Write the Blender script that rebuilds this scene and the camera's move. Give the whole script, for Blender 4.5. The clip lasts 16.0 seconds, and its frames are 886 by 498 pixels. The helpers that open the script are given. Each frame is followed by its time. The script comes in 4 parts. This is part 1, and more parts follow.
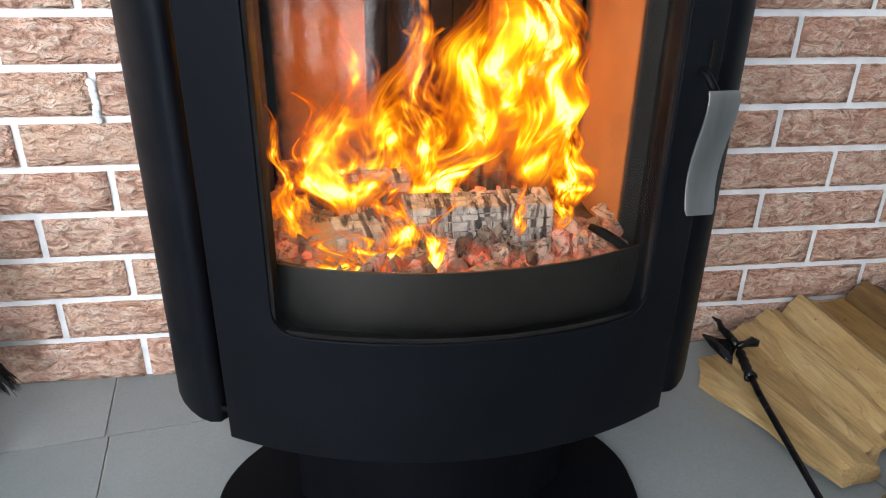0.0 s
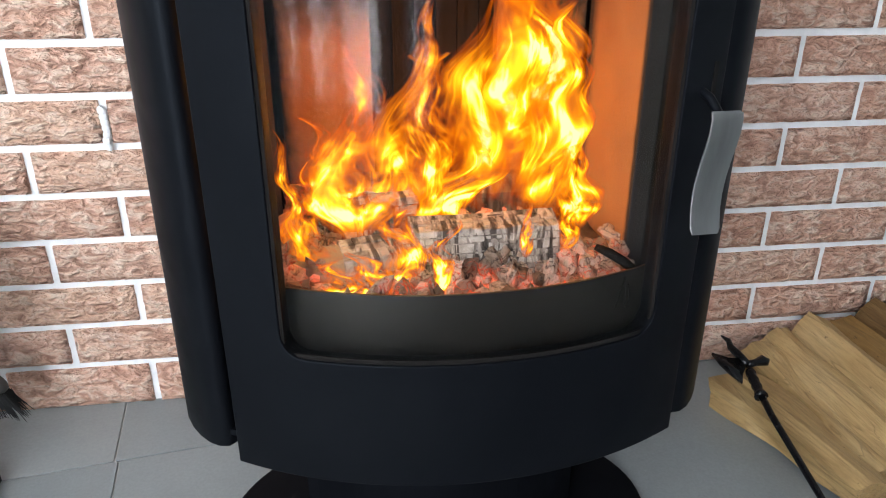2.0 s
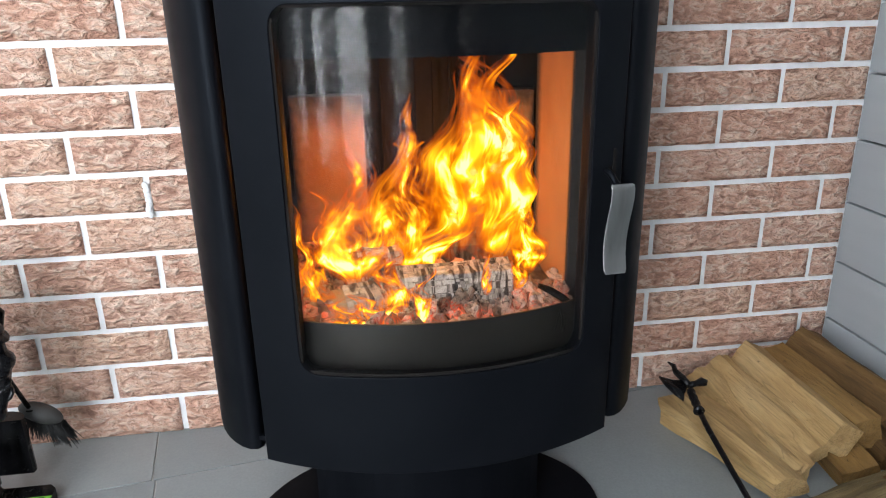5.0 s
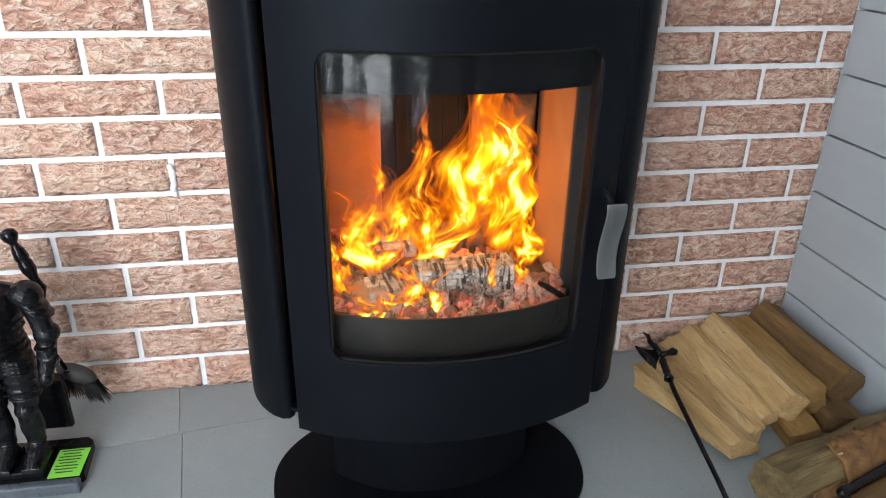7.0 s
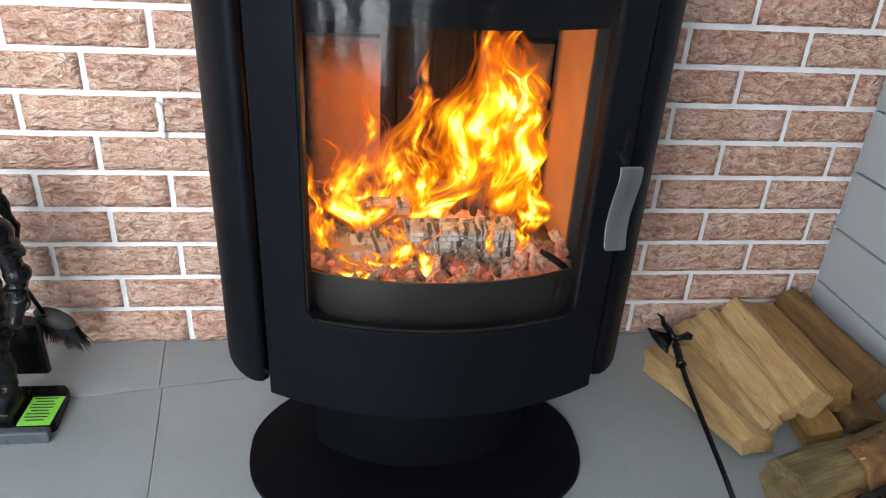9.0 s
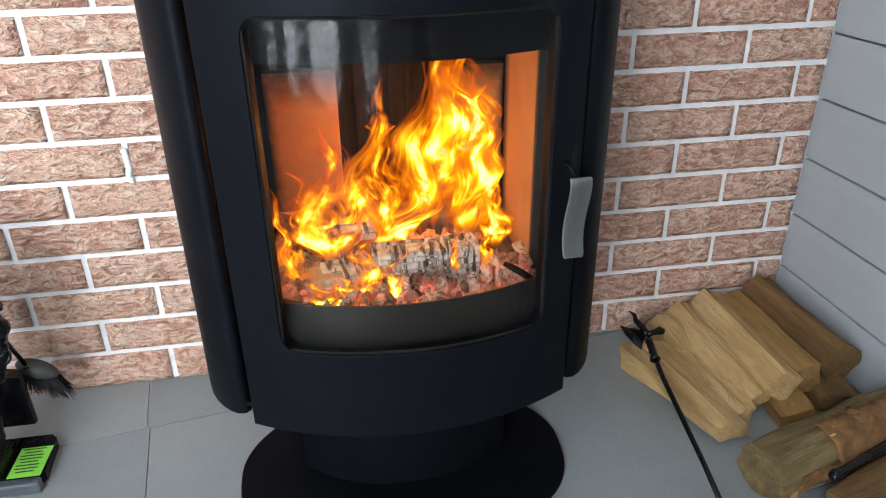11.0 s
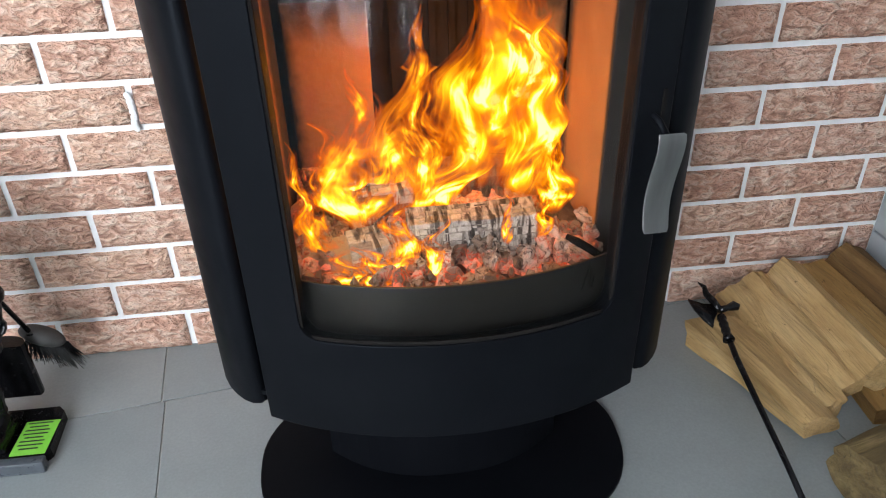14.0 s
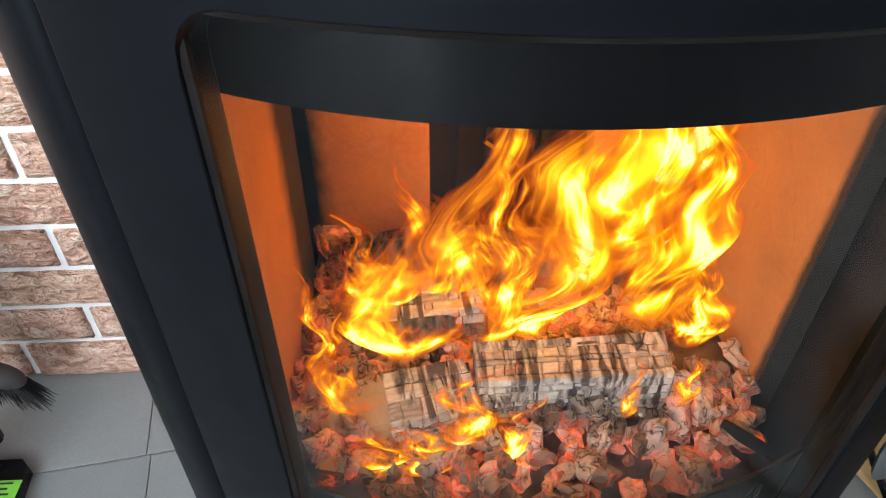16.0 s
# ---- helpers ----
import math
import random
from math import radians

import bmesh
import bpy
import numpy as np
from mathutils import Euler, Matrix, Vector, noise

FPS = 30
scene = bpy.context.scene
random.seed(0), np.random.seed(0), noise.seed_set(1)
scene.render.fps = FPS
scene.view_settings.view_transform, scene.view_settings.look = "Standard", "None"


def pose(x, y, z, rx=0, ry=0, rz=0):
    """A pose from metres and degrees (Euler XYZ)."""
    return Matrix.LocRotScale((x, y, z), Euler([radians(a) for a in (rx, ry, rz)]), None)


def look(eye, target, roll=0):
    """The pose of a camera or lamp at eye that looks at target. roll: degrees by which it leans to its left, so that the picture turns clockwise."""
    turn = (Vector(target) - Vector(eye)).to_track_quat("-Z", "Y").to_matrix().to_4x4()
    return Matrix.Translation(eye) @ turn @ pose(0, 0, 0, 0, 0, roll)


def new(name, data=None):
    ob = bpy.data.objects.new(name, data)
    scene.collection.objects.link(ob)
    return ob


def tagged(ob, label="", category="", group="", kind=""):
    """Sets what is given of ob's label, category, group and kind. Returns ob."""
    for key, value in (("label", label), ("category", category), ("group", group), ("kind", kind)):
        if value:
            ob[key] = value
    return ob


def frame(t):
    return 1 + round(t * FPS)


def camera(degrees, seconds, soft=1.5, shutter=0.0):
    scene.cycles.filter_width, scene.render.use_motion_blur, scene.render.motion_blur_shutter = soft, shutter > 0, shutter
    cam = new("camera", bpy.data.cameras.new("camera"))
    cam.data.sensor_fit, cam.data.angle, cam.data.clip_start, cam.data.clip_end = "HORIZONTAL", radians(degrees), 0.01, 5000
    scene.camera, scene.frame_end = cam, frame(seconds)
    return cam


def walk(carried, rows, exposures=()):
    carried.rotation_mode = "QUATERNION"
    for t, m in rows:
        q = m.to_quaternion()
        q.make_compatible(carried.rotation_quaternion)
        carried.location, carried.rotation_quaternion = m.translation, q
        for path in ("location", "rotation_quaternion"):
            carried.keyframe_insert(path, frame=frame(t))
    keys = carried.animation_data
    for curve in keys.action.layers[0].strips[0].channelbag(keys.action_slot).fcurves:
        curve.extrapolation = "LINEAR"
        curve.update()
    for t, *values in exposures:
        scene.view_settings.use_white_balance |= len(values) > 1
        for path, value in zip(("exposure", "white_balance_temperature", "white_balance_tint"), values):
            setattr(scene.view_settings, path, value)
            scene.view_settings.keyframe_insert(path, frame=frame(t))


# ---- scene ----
cam = camera(64.5, 16.0, soft=1.1)
PATH = [
    (0, (-0.106, -0.941, 0.638), (0.151, 0.85, -0.215), 1.0),
    (0.5, (-0.107, -0.943, 0.638), (0.139, 0.849, -0.216), 0.8),
    (1, (-0.107, -0.943, 0.639), (0.135, 0.855, -0.203), 0.4),
    (1.5, (-0.106, -0.943, 0.639), (0.131, 0.865, -0.182), 0.3),
    (2, (-0.106, -0.944, 0.64), (0.133, 0.874, -0.158), 0.1),
    (2.5, (-0.105, -0.944, 0.643), (0.141, 0.897, -0.099), -0.5),
    (3, (-0.107, -0.944, 0.641), (0.137, 0.911, -0.064), -0.2),
    (3.5, (-0.099, -0.952, 0.647), (0.136, 0.916, -0.026), -1.1),
    (6, (-0.131, -1.202, 0.754), (0.172, 0.66, 0.091), -0.4),
    (6.5, (-0.149, -1.188, 0.784), (0.21, 0.607, -0.023), 0.3),
    (7, (-0.164, -1.181, 0.826), (0.149, 0.601, -0.025), 1.0),
    (7.5, (-0.16, -1.167, 0.821), (0.185, 0.582, -0.087), 2.4),
    (8, (-0.153, -1.169, 0.822), (0.169, 0.585, -0.084), 0.5),
    (8.5, (-0.137, -1.16, 0.801), (0.179, 0.574, -0.145), 0.4),
    (9, (-0.113, -1.117, 0.78), (0.126, 0.637, -0.151), 3.4),
    (9.5, (-0.104, -1.087, 0.797), (0.165, 0.624, -0.202), 1.2),
    (10, (-0.092, -1.103, 0.8), (0.202, 0.646, -0.123), -0.6),
    (12.5, (-0.102, -1.164, 0.813), (0.139, 0.608, -0.084), -0.9),
    (13, (-0.103, -1.166, 0.815), (0.079, 0.6, -0.107), -1.3),
    (13.5, (-0.107, -1.175, 0.815), (0.095, 0.599, -0.086), -1.2),
    (14, (-0.087, -1.0, 0.759), (0.087, 0.702, -0.278), -1.6),
    (14.5, (-0.09, -0.834, 0.829), (0.107, 0.766, -0.355), -1.5),
    (15, (-0.111, -0.744, 0.824), (0.075, 0.789, -0.447), -1),
    (15.5, (-0.101, -0.664, 0.779), (0.04, 0.815, -0.56), 0.9),
    (16, (-0.1, -0.66, 0.788), (-0.012, 0.841, -0.53), 0.3),
]
walk(cam, [(t, look(eye, target, roll)) for t, eye, target, roll in PATH])

# ---- world, light, exposure ----
world = bpy.data.worlds.new("overcast_sky")
scene.world = world
world.use_nodes = True
sky = world.node_tree.nodes.new("ShaderNodeTexSky")
sky.sky_type = "NISHITA"
sky.sun_disc = False
sky.sun_elevation, sky.sun_rotation = radians(40), radians(160)
world.node_tree.links.new(sky.outputs["Color"], world.node_tree.nodes["Background"].inputs["Color"])
world.node_tree.nodes["Background"].inputs["Strength"].default_value = 0.12

FIRE_POWER = 2.3
DAY_POWER = 112.0

WINDOWS = [(-1.95, -0.62), (-0.42, -0.14), (0.06, 0.24), (0.44, 0.70)]      # spans of the windows in the wall behind the camera
ROOM_X0, ROOM_X1, ROOM_Y0, ROOM_H = -2.2, 0.79, -2.3, 2.55
SILL, HEAD = 0.03, 2.25


def area_lamp(name, m, sx, sy, power, color):
    data = bpy.data.lights.new(name, "AREA")
    data.shape, data.size, data.size_y, data.energy, data.color = "RECTANGLE", sx, sy, power, color
    ob = new(name, data)
    ob.matrix_world = m
    return ob


for (wx0, wx1), open_sky in zip(WINDOWS, (1.10, 1.15, 0.95, 0.30)):
    area_lamp("window_daylight", look(((wx0 + wx1) / 2, ROOM_Y0 - 0.16, (SILL + HEAD) / 2), ((wx0 + wx1) / 2, 0, (SILL + HEAD) / 2)),
              wx1 - wx0, HEAD - SILL, DAY_POWER * open_sky * (wx1 - wx0), (0.905, 0.97, 1.06))

fire = bpy.data.lights.new("fire_glow", "POINT")
fire.energy, fire.color, fire.shadow_soft_size = FIRE_POWER, (1.0, 0.31, 0.030), 0.06
new("fire_glow", fire).location = (-0.008, -0.278, 0.50)


# ---- materials ----
def nodes_of(name):
    m = bpy.data.materials.new(name)
    m.use_nodes = True
    nt = m.node_tree
    return m, nt, nt.nodes["Principled BSDF"]


def coords(nt, scale=(1, 1, 1), randomised=False, space="Object"):
    tc = nt.nodes.new("ShaderNodeTexCoord")
    mp = nt.nodes.new("ShaderNodeMapping")
    mp.inputs["Scale"].default_value = scale
    nt.links.new(tc.outputs[space], mp.inputs["Vector"])
    if randomised:
        info = nt.nodes.new("ShaderNodeObjectInfo")
        mul = nt.nodes.new("ShaderNodeMath")
        mul.operation = "MULTIPLY"
        mul.inputs[1].default_value = 37.0
        nt.links.new(info.outputs["Random"], mul.inputs[0])
        nt.links.new(mul.outputs[0], mp.inputs["Location"])
    return mp.outputs["Vector"]


def noise_tex(nt, vec, scale, detail=4.0, rough=0.55, distortion=0.0):
    n = nt.nodes.new("ShaderNodeTexNoise")
    n.inputs["Scale"].default_value, n.inputs["Detail"].default_value = scale, detail
    n.inputs["Roughness"].default_value, n.inputs["Distortion"].default_value = rough, distortion
    nt.links.new(vec, n.inputs["Vector"])
    return n.outputs["Fac"]


def ramp(nt, fac, *stops):
    r = nt.nodes.new("ShaderNodeValToRGB")
    e = r.color_ramp.elements
    while len(e) < len(stops):
        e.new(0.5)
    for el, (p, c) in zip(e, stops):
        el.position, el.color = p, (*c, 1.0) if len(c) == 3 else c
    nt.links.new(fac, r.inputs["Fac"])
    return r.outputs["Color"]


def mixed(nt, fac, a, b, mode="MIX"):
    m = nt.nodes.new("ShaderNodeMix")
    m.data_type, m.blend_type = "RGBA", mode
    for sock, v in ((m.inputs[0], fac), (m.inputs[6], a), (m.inputs[7], b)):
        if isinstance(v, (float, int)):
            sock.default_value = v
        elif isinstance(v, tuple):
            sock.default_value = (*v, 1.0)
        else:
            nt.links.new(v, sock)
    return m.outputs[2]


def math_node(nt, op, a, b=0.0):
    m = nt.nodes.new("ShaderNodeMath")
    m.operation = op
    for sock, v in zip(m.inputs, (a, b)):
        if isinstance(v, (float, int)):
            sock.default_value = v
        else:
            nt.links.new(v, sock)
    return m.outputs[0]


def bump(nt, bsdf, height, strength, distance=0.002):
    b = nt.nodes.new("ShaderNodeBump")
    b.inputs["Strength"].default_value, b.inputs["Distance"].default_value = strength, distance
    nt.links.new(height, b.inputs["Height"])
    nt.links.new(b.outputs["Normal"], bsdf.inputs["Normal"])


def speckled(name, dark, light, scale, rough=0.6, metal=0.0, bump_strength=0.15, bump_scale=300.0, grain=0.0, stretch=(1, 1, 1)):
    """Two-scale surface: broad tone changes, fine relief, uneven gloss."""
    m, nt, b = nodes_of(name)
    v = coords(nt, stretch)
    broad = noise_tex(nt, v, scale, 5.0)
    fine = noise_tex(nt, v, bump_scale, 3.0)
    col = ramp(nt, broad, (0.3, dark), (0.7, light))
    if grain:
        col = mixed(nt, grain, col, ramp(nt, fine, (0.3, tuple(c * 0.6 for c in dark)), (0.7, light)))
    nt.links.new(col, b.inputs["Base Color"])
    r = ramp(nt, noise_tex(nt, v, scale * 3.1, 4.0), (0.2, (rough - 0.07,) * 3), (0.8, (rough + 0.07,) * 3))
    nt.links.new(r, b.inputs["Roughness"])
    b.inputs["Metallic"].default_value = metal
    bump(nt, b, fine, bump_strength, 0.001)
    return m


def valley(nt, fac, width):
    """0 along the creases of a noise, rising to 1 on the swells between them."""
    return ramp(nt, math_node(nt, "ABSOLUTE", math_node(nt, "SUBTRACT", fac, 0.5)), (0.0, (0, 0, 0)), (width * 0.35, (0.55,) * 3), (width, (1, 1, 1)))


def brick_material():
    m, nt, b = nodes_of("chiselled_brick")
    v = coords(nt, (0.8, 1.0, 1.55), randomised=True)
    wide = noise_tex(nt, v, 15.0, 2.0, 0.5, 0.3)
    lumps = noise_tex(nt, v, 58.0, 3.0, 0.52, 0.75)
    folds = noise_tex(nt, v, 104.0, 3.0, 0.55, 1.0)
    crease = valley(nt, noise_tex(nt, v, 40.0, 4.0, 0.58, 0.5), 0.05)
    fine = noise_tex(nt, v, 320.0, 3.0, 0.6)
    info = nt.nodes.new("ShaderNodeObjectInfo")
    tone = ramp(nt, info.outputs["Random"], (0.0, (0.70, 0.365, 0.248)), (0.35, (0.77, 0.432, 0.30)), (0.7, (0.80, 0.480, 0.350)), (1.0, (0.86, 0.545, 0.38)))
    # Shading of the relief painted into the colour: pale bulges, dark hollows and creases.
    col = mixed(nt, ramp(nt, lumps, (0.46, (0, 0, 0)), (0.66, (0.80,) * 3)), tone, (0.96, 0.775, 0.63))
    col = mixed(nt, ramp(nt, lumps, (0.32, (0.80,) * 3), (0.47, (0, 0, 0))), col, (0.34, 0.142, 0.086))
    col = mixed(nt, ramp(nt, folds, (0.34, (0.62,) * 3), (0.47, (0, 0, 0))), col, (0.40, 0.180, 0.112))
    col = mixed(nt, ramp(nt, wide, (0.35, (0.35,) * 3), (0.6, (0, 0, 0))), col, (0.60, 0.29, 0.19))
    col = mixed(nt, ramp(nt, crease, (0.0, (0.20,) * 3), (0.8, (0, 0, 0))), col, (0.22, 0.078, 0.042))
    col = mixed(nt, 0.10, col, ramp(nt, fine, (0.3, (0.40, 0.21, 0.14)), (0.7, (1.0, 0.86, 0.76))))
    nt.links.new(col, b.inputs["Base Color"])
    b.inputs["Roughness"].default_value = 0.62
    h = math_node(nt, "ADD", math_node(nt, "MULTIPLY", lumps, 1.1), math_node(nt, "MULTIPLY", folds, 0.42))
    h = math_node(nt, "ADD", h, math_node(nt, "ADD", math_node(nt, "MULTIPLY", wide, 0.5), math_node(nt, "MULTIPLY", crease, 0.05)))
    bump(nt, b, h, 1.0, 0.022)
    return m


def wood_material(name, dark, mid, light, seed=0.0):
    m, nt, b = nodes_of(name)
    v = coords(nt, (1.0, 0.07, 1.0), randomised=True)
    fibre = noise_tex(nt, v, 190.0, 6.0, 0.6, 0.6)
    v2 = coords(nt, (1.0, 0.25, 1.0), randomised=True)
    broad = noise_tex(nt, v2, 24.0 + seed, 4.0, 0.55, 0.8)
    col = ramp(nt, broad, (0.25, dark), (0.5, mid), (0.75, light))
    col = mixed(nt, ramp(nt, fibre, (0.34, (0.34, 0.34, 0.34)), (0.56, (0, 0, 0))), col, tuple(c * 0.55 for c in dark))
    split = noise_tex(nt, coords(nt, (1.0, 0.045, 1.0), randomised=True), 42.0, 2.0, 0.5, 0.3)
    crack = ramp(nt, math_node(nt, "ABSOLUTE", math_node(nt, "SUBTRACT", split, 0.47)), (0.0, (0.42,) * 3), (0.010, (0, 0, 0)))
    col = mixed(nt, crack, col, tuple(c * 0.30 for c in dark))
    fleck = ramp(nt, noise_tex(nt, coords(nt, (1.0, 0.5, 1.0), randomised=True), 150.0, 2.0), (0.70, (0, 0, 0)), (0.76, (0.7,) * 3))
    col = mixed(nt, fleck, col, tuple(c * 0.35 for c in dark))
    nt.links.new(col, b.inputs["Base Color"])
    b.inputs["Roughness"].default_value = 0.68
    bump(nt, b, math_node(nt, "ADD", fibre, math_node(nt, "MULTIPLY", broad, 1.2)), 0.9, 0.005)
    return m


def charred_material(name, bare, ashen=1.0):
    m, nt, b = nodes_of(name)
    v = coords(nt, (1.0, 1.0, 1.0))
    vo = nt.nodes.new("ShaderNodeTexVoronoi")
    vo.feature, vo.distance = "DISTANCE_TO_EDGE", "EUCLIDEAN"
    vo.inputs["Scale"].default_value = 105.0
    vo.inputs["Randomness"].default_value = 0.75
    nt.links.new(coords(nt, (1.1, 0.85, 1.0)), vo.inputs["Vector"])
    crack = ramp(nt, vo.outputs["Distance"], (0.004, (0, 0, 0)), (0.055, (1, 1, 1)))
    spread = noise_tex(nt, v, 26.0, 4.0, 0.6)
    crack = mixed(nt, ramp(nt, spread, (0.36 - bare, (0, 0, 0)), (0.52 - bare, (0.95,) * 3)), crack, (1.0, 1.0, 1.0))
    streak = noise_tex(nt, coords(nt, (1.0, 3.2, 0.55)), 42.0, 4.0, 0.6, 0.4)
    ash = ramp(nt, streak, (0.38, (0.05 * ashen, 0.045 * ashen, 0.042 * ashen)), (0.50, (0.26 * ashen, 0.235 * ashen, 0.215 * ashen)), (0.66, (0.60 * ashen, 0.56 * ashen, 0.52 * ashen)))
    ash = mixed(nt, ramp(nt, spread, (0.5 - bare, (0, 0, 0)), (0.68 - bare, (min(1.0, bare * 9),) * 3)), ash, (0.46, 0.34, 0.22))
    col = mixed(nt, crack, (0.014, 0.012, 0.011), ash)
    nt.links.new(col, b.inputs["Base Color"])
    b.inputs["Roughness"].default_value = 0.92
    bump(nt, b, math_node(nt, "ADD", crack, math_node(nt, "MULTIPLY", streak, 0.5)), 0.9, 0.004)
    return m


def ember_material():
    """Lumps of spent charcoal: grey-white ash over black, glowing dull red from below and in patches."""
    m, nt, b = nodes_of("glowing_ember")
    v = coords(nt)
    geo = nt.nodes.new("ShaderNodeNewGeometry")
    patch = noise_tex(nt, v, 120.0, 5.0, 0.65, 0.8)
    crack = valley(nt, noise_tex(nt, v, 85.0, 2.0, 0.5, 0.6), 0.05)
    tone = ramp(nt, geo.outputs["Random Per Island"], (0.0, (0.22, 0.17, 0.13)), (0.5, (0.46, 0.37, 0.30)), (1.0, (0.66, 0.56, 0.48)))
    col = mixed(nt, ramp(nt, patch, (0.32, (0.85,) * 3), (0.45, (0, 0, 0))), tone, (0.030, 0.022, 0.018))
    col = mixed(nt, ramp(nt, crack, (0.0, (0.9,) * 3), (0.8, (0, 0, 0))), col, (0.02, 0.014, 0.012))
    nt.links.new(col, b.inputs["Base Color"])
    b.inputs["Roughness"].default_value = 0.92
    heat = noise_tex(nt, v, 30.0, 3.0, 0.6)
    hot = math_node(nt, "MULTIPLY", ramp(nt, heat, (0.42, (0, 0, 0)), (0.66, (1, 1, 1))),
                    math_node(nt, "MULTIPLY", ramp(nt, geo.outputs["Random Per Island"], (0.25, (0.05,) * 3), (0.95, (1, 1, 1))), ramp(nt, patch, (0.38, (0.05,) * 3), (0.62, (1, 1, 1)))))
    seam = math_node(nt, "MULTIPLY", math_node(nt, "SUBTRACT", 1.0, crack), ramp(nt, heat, (0.46, (0, 0, 0)), (0.62, (1, 1, 1))))
    b.inputs["Emission Color"].default_value = (1.0, 0.115, 0.028, 1.0)
    nt.links.new(math_node(nt, "ADD", math_node(nt, "MULTIPLY", hot, 0.95), math_node(nt, "MULTIPLY", seam, 0.9)), b.inputs["Emission Strength"])
    bump(nt, b, math_node(nt, "ADD", patch, crack), 0.7, 0.003)
    return m


def crust_material():
    """Blocks of ash-covered charcoal, crossed by black, wavy bands."""
    m, nt, b = nodes_of("ashen_char_block")
    geo = nt.nodes.new("ShaderNodeNewGeometry")
    v = coords(nt)
    band = noise_tex(nt, coords(nt, (0.25, 1.6, 0.35)), 58.0, 3.0, 0.55, 0.9)
    fine = noise_tex(nt, coords(nt, (2.2, 0.6, 0.6)), 210.0, 4.0, 0.6)
    tone = ramp(nt, geo.outputs["Random Per Island"], (0.0, (0.30, 0.275, 0.25)), (0.5, (0.50, 0.465, 0.43)), (1.0, (0.70, 0.66, 0.61)))
    col = mixed(nt, 0.35, tone, ramp(nt, fine, (0.35, (0.12, 0.11, 0.10)), (0.65, (0.74, 0.70, 0.66))))
    col = mixed(nt, ramp(nt, band, (0.43, (0.88,) * 3), (0.53, (0, 0, 0))), col, (0.030, 0.019, 0.017))
    nt.links.new(col, b.inputs["Base Color"])
    b.inputs["Roughness"].default_value = 0.95
    bump(nt, b, math_node(nt, "ADD", fine, noise_tex(nt, v, 120.0, 3.0)), 0.6, 0.002)
    return m


def flame_material():
    """Thin luminous gas: streaked and brightest along its middle, thinning to nothing at its borders."""
    m, nt, b = nodes_of("burning_gas")
    out = nt.nodes["Material Output"]
    nt.nodes.remove(b)
    uv = nt.nodes.new("ShaderNodeUVMap")
    uv.uv_map = "flow"
    sep = nt.nodes.new("ShaderNodeSeparateXYZ")
    nt.links.new(uv.outputs["UV"], sep.inputs[0])
    info = nt.nodes.new("ShaderNodeObjectInfo")
    own = math_node(nt, "MULTIPLY", info.outputs["Random"], 61.0)
    up, side = sep.outputs["Y"], math_node(nt, "ABSOLUTE", sep.outputs["X"])

    def flow(across, along):
        """Coordinates drawn out along the rising gas."""
        j = nt.nodes.new("ShaderNodeCombineXYZ")
        nt.links.new(math_node(nt, "MULTIPLY", sep.outputs["X"], across), j.inputs[0])
        nt.links.new(math_node(nt, "MULTIPLY", up, along), j.inputs[1])
        nt.links.new(own, j.inputs[2])
        return j.outputs[0]

    thread = noise_tex(nt, flow(1.7, 2.3), 1.0, 3.0, 0.55, 1.9)
    veil = noise_tex(nt, flow(0.9, 2.9), 1.0, 2.0, 0.5, 1.5)
    bright = math_node(nt, "SUBTRACT", 1.0, valley(nt, thread, 0.16))
    core = math_node(nt, "SUBTRACT", 1.0, math_node(nt, "POWER", side, 1.7))
    dense = math_node(nt, "ADD", math_node(nt, "MULTIPLY", core, 0.74), math_node(nt, "MULTIPLY", bright, 0.30))
    dense = math_node(nt, "ADD", dense, math_node(nt, "MULTIPLY", math_node(nt, "SUBTRACT", veil, 0.53), 2.5))
    dense = math_node(nt, "SUBTRACT", dense, math_node(nt, "MULTIPLY", math_node(nt, "POWER", up, 1.3), 0.60))
    dense = math_node(nt, "MULTIPLY", dense, math_node(nt, "SUBTRACT", 1.0, math_node(nt, "POWER", side, 6.0)))
    foot = ramp(nt, up, (0.0, (0.02,) * 3), (0.16, (1, 1, 1)))
    dense = math_node(nt, "MULTIPLY", dense, foot)
    col = ramp(nt, dense, (0.0, (1.0, 0.10, 0.0)), (0.30, (1.0, 0.18, 0.001)), (0.60, (1.0, 0.31, 0.003)), (0.86, (1.0, 0.54, 0.015)), (1.0, (1.0, 0.84, 0.26)))
    em = nt.nodes.new("ShaderNodeEmission")
    nt.links.new(col, em.inputs["Color"])
    power = math_node(nt, "MULTIPLY", ramp(nt, dense, (0.0, (0.34,) * 3), (0.5, (0.46,) * 3), (1.0, (1, 1, 1))), 3.2)
    nt.links.new(power, em.inputs["Strength"])
    tr = nt.nodes.new("ShaderNodeBsdfTransparent")
    mix = nt.nodes.new("ShaderNodeMixShader")
    nt.links.new(ramp(nt, dense, (0.02, (0, 0, 0)), (0.30, (0.30,) * 3), (0.58, (0.74,) * 3), (0.85, (0.95,) * 3)), mix.inputs[0])
    nt.links.new(tr.outputs[0], mix.inputs[1])
    nt.links.new(em.outputs[0], mix.inputs[2])
    nt.links.new(mix.outputs[0], out.inputs["Surface"])
    return m


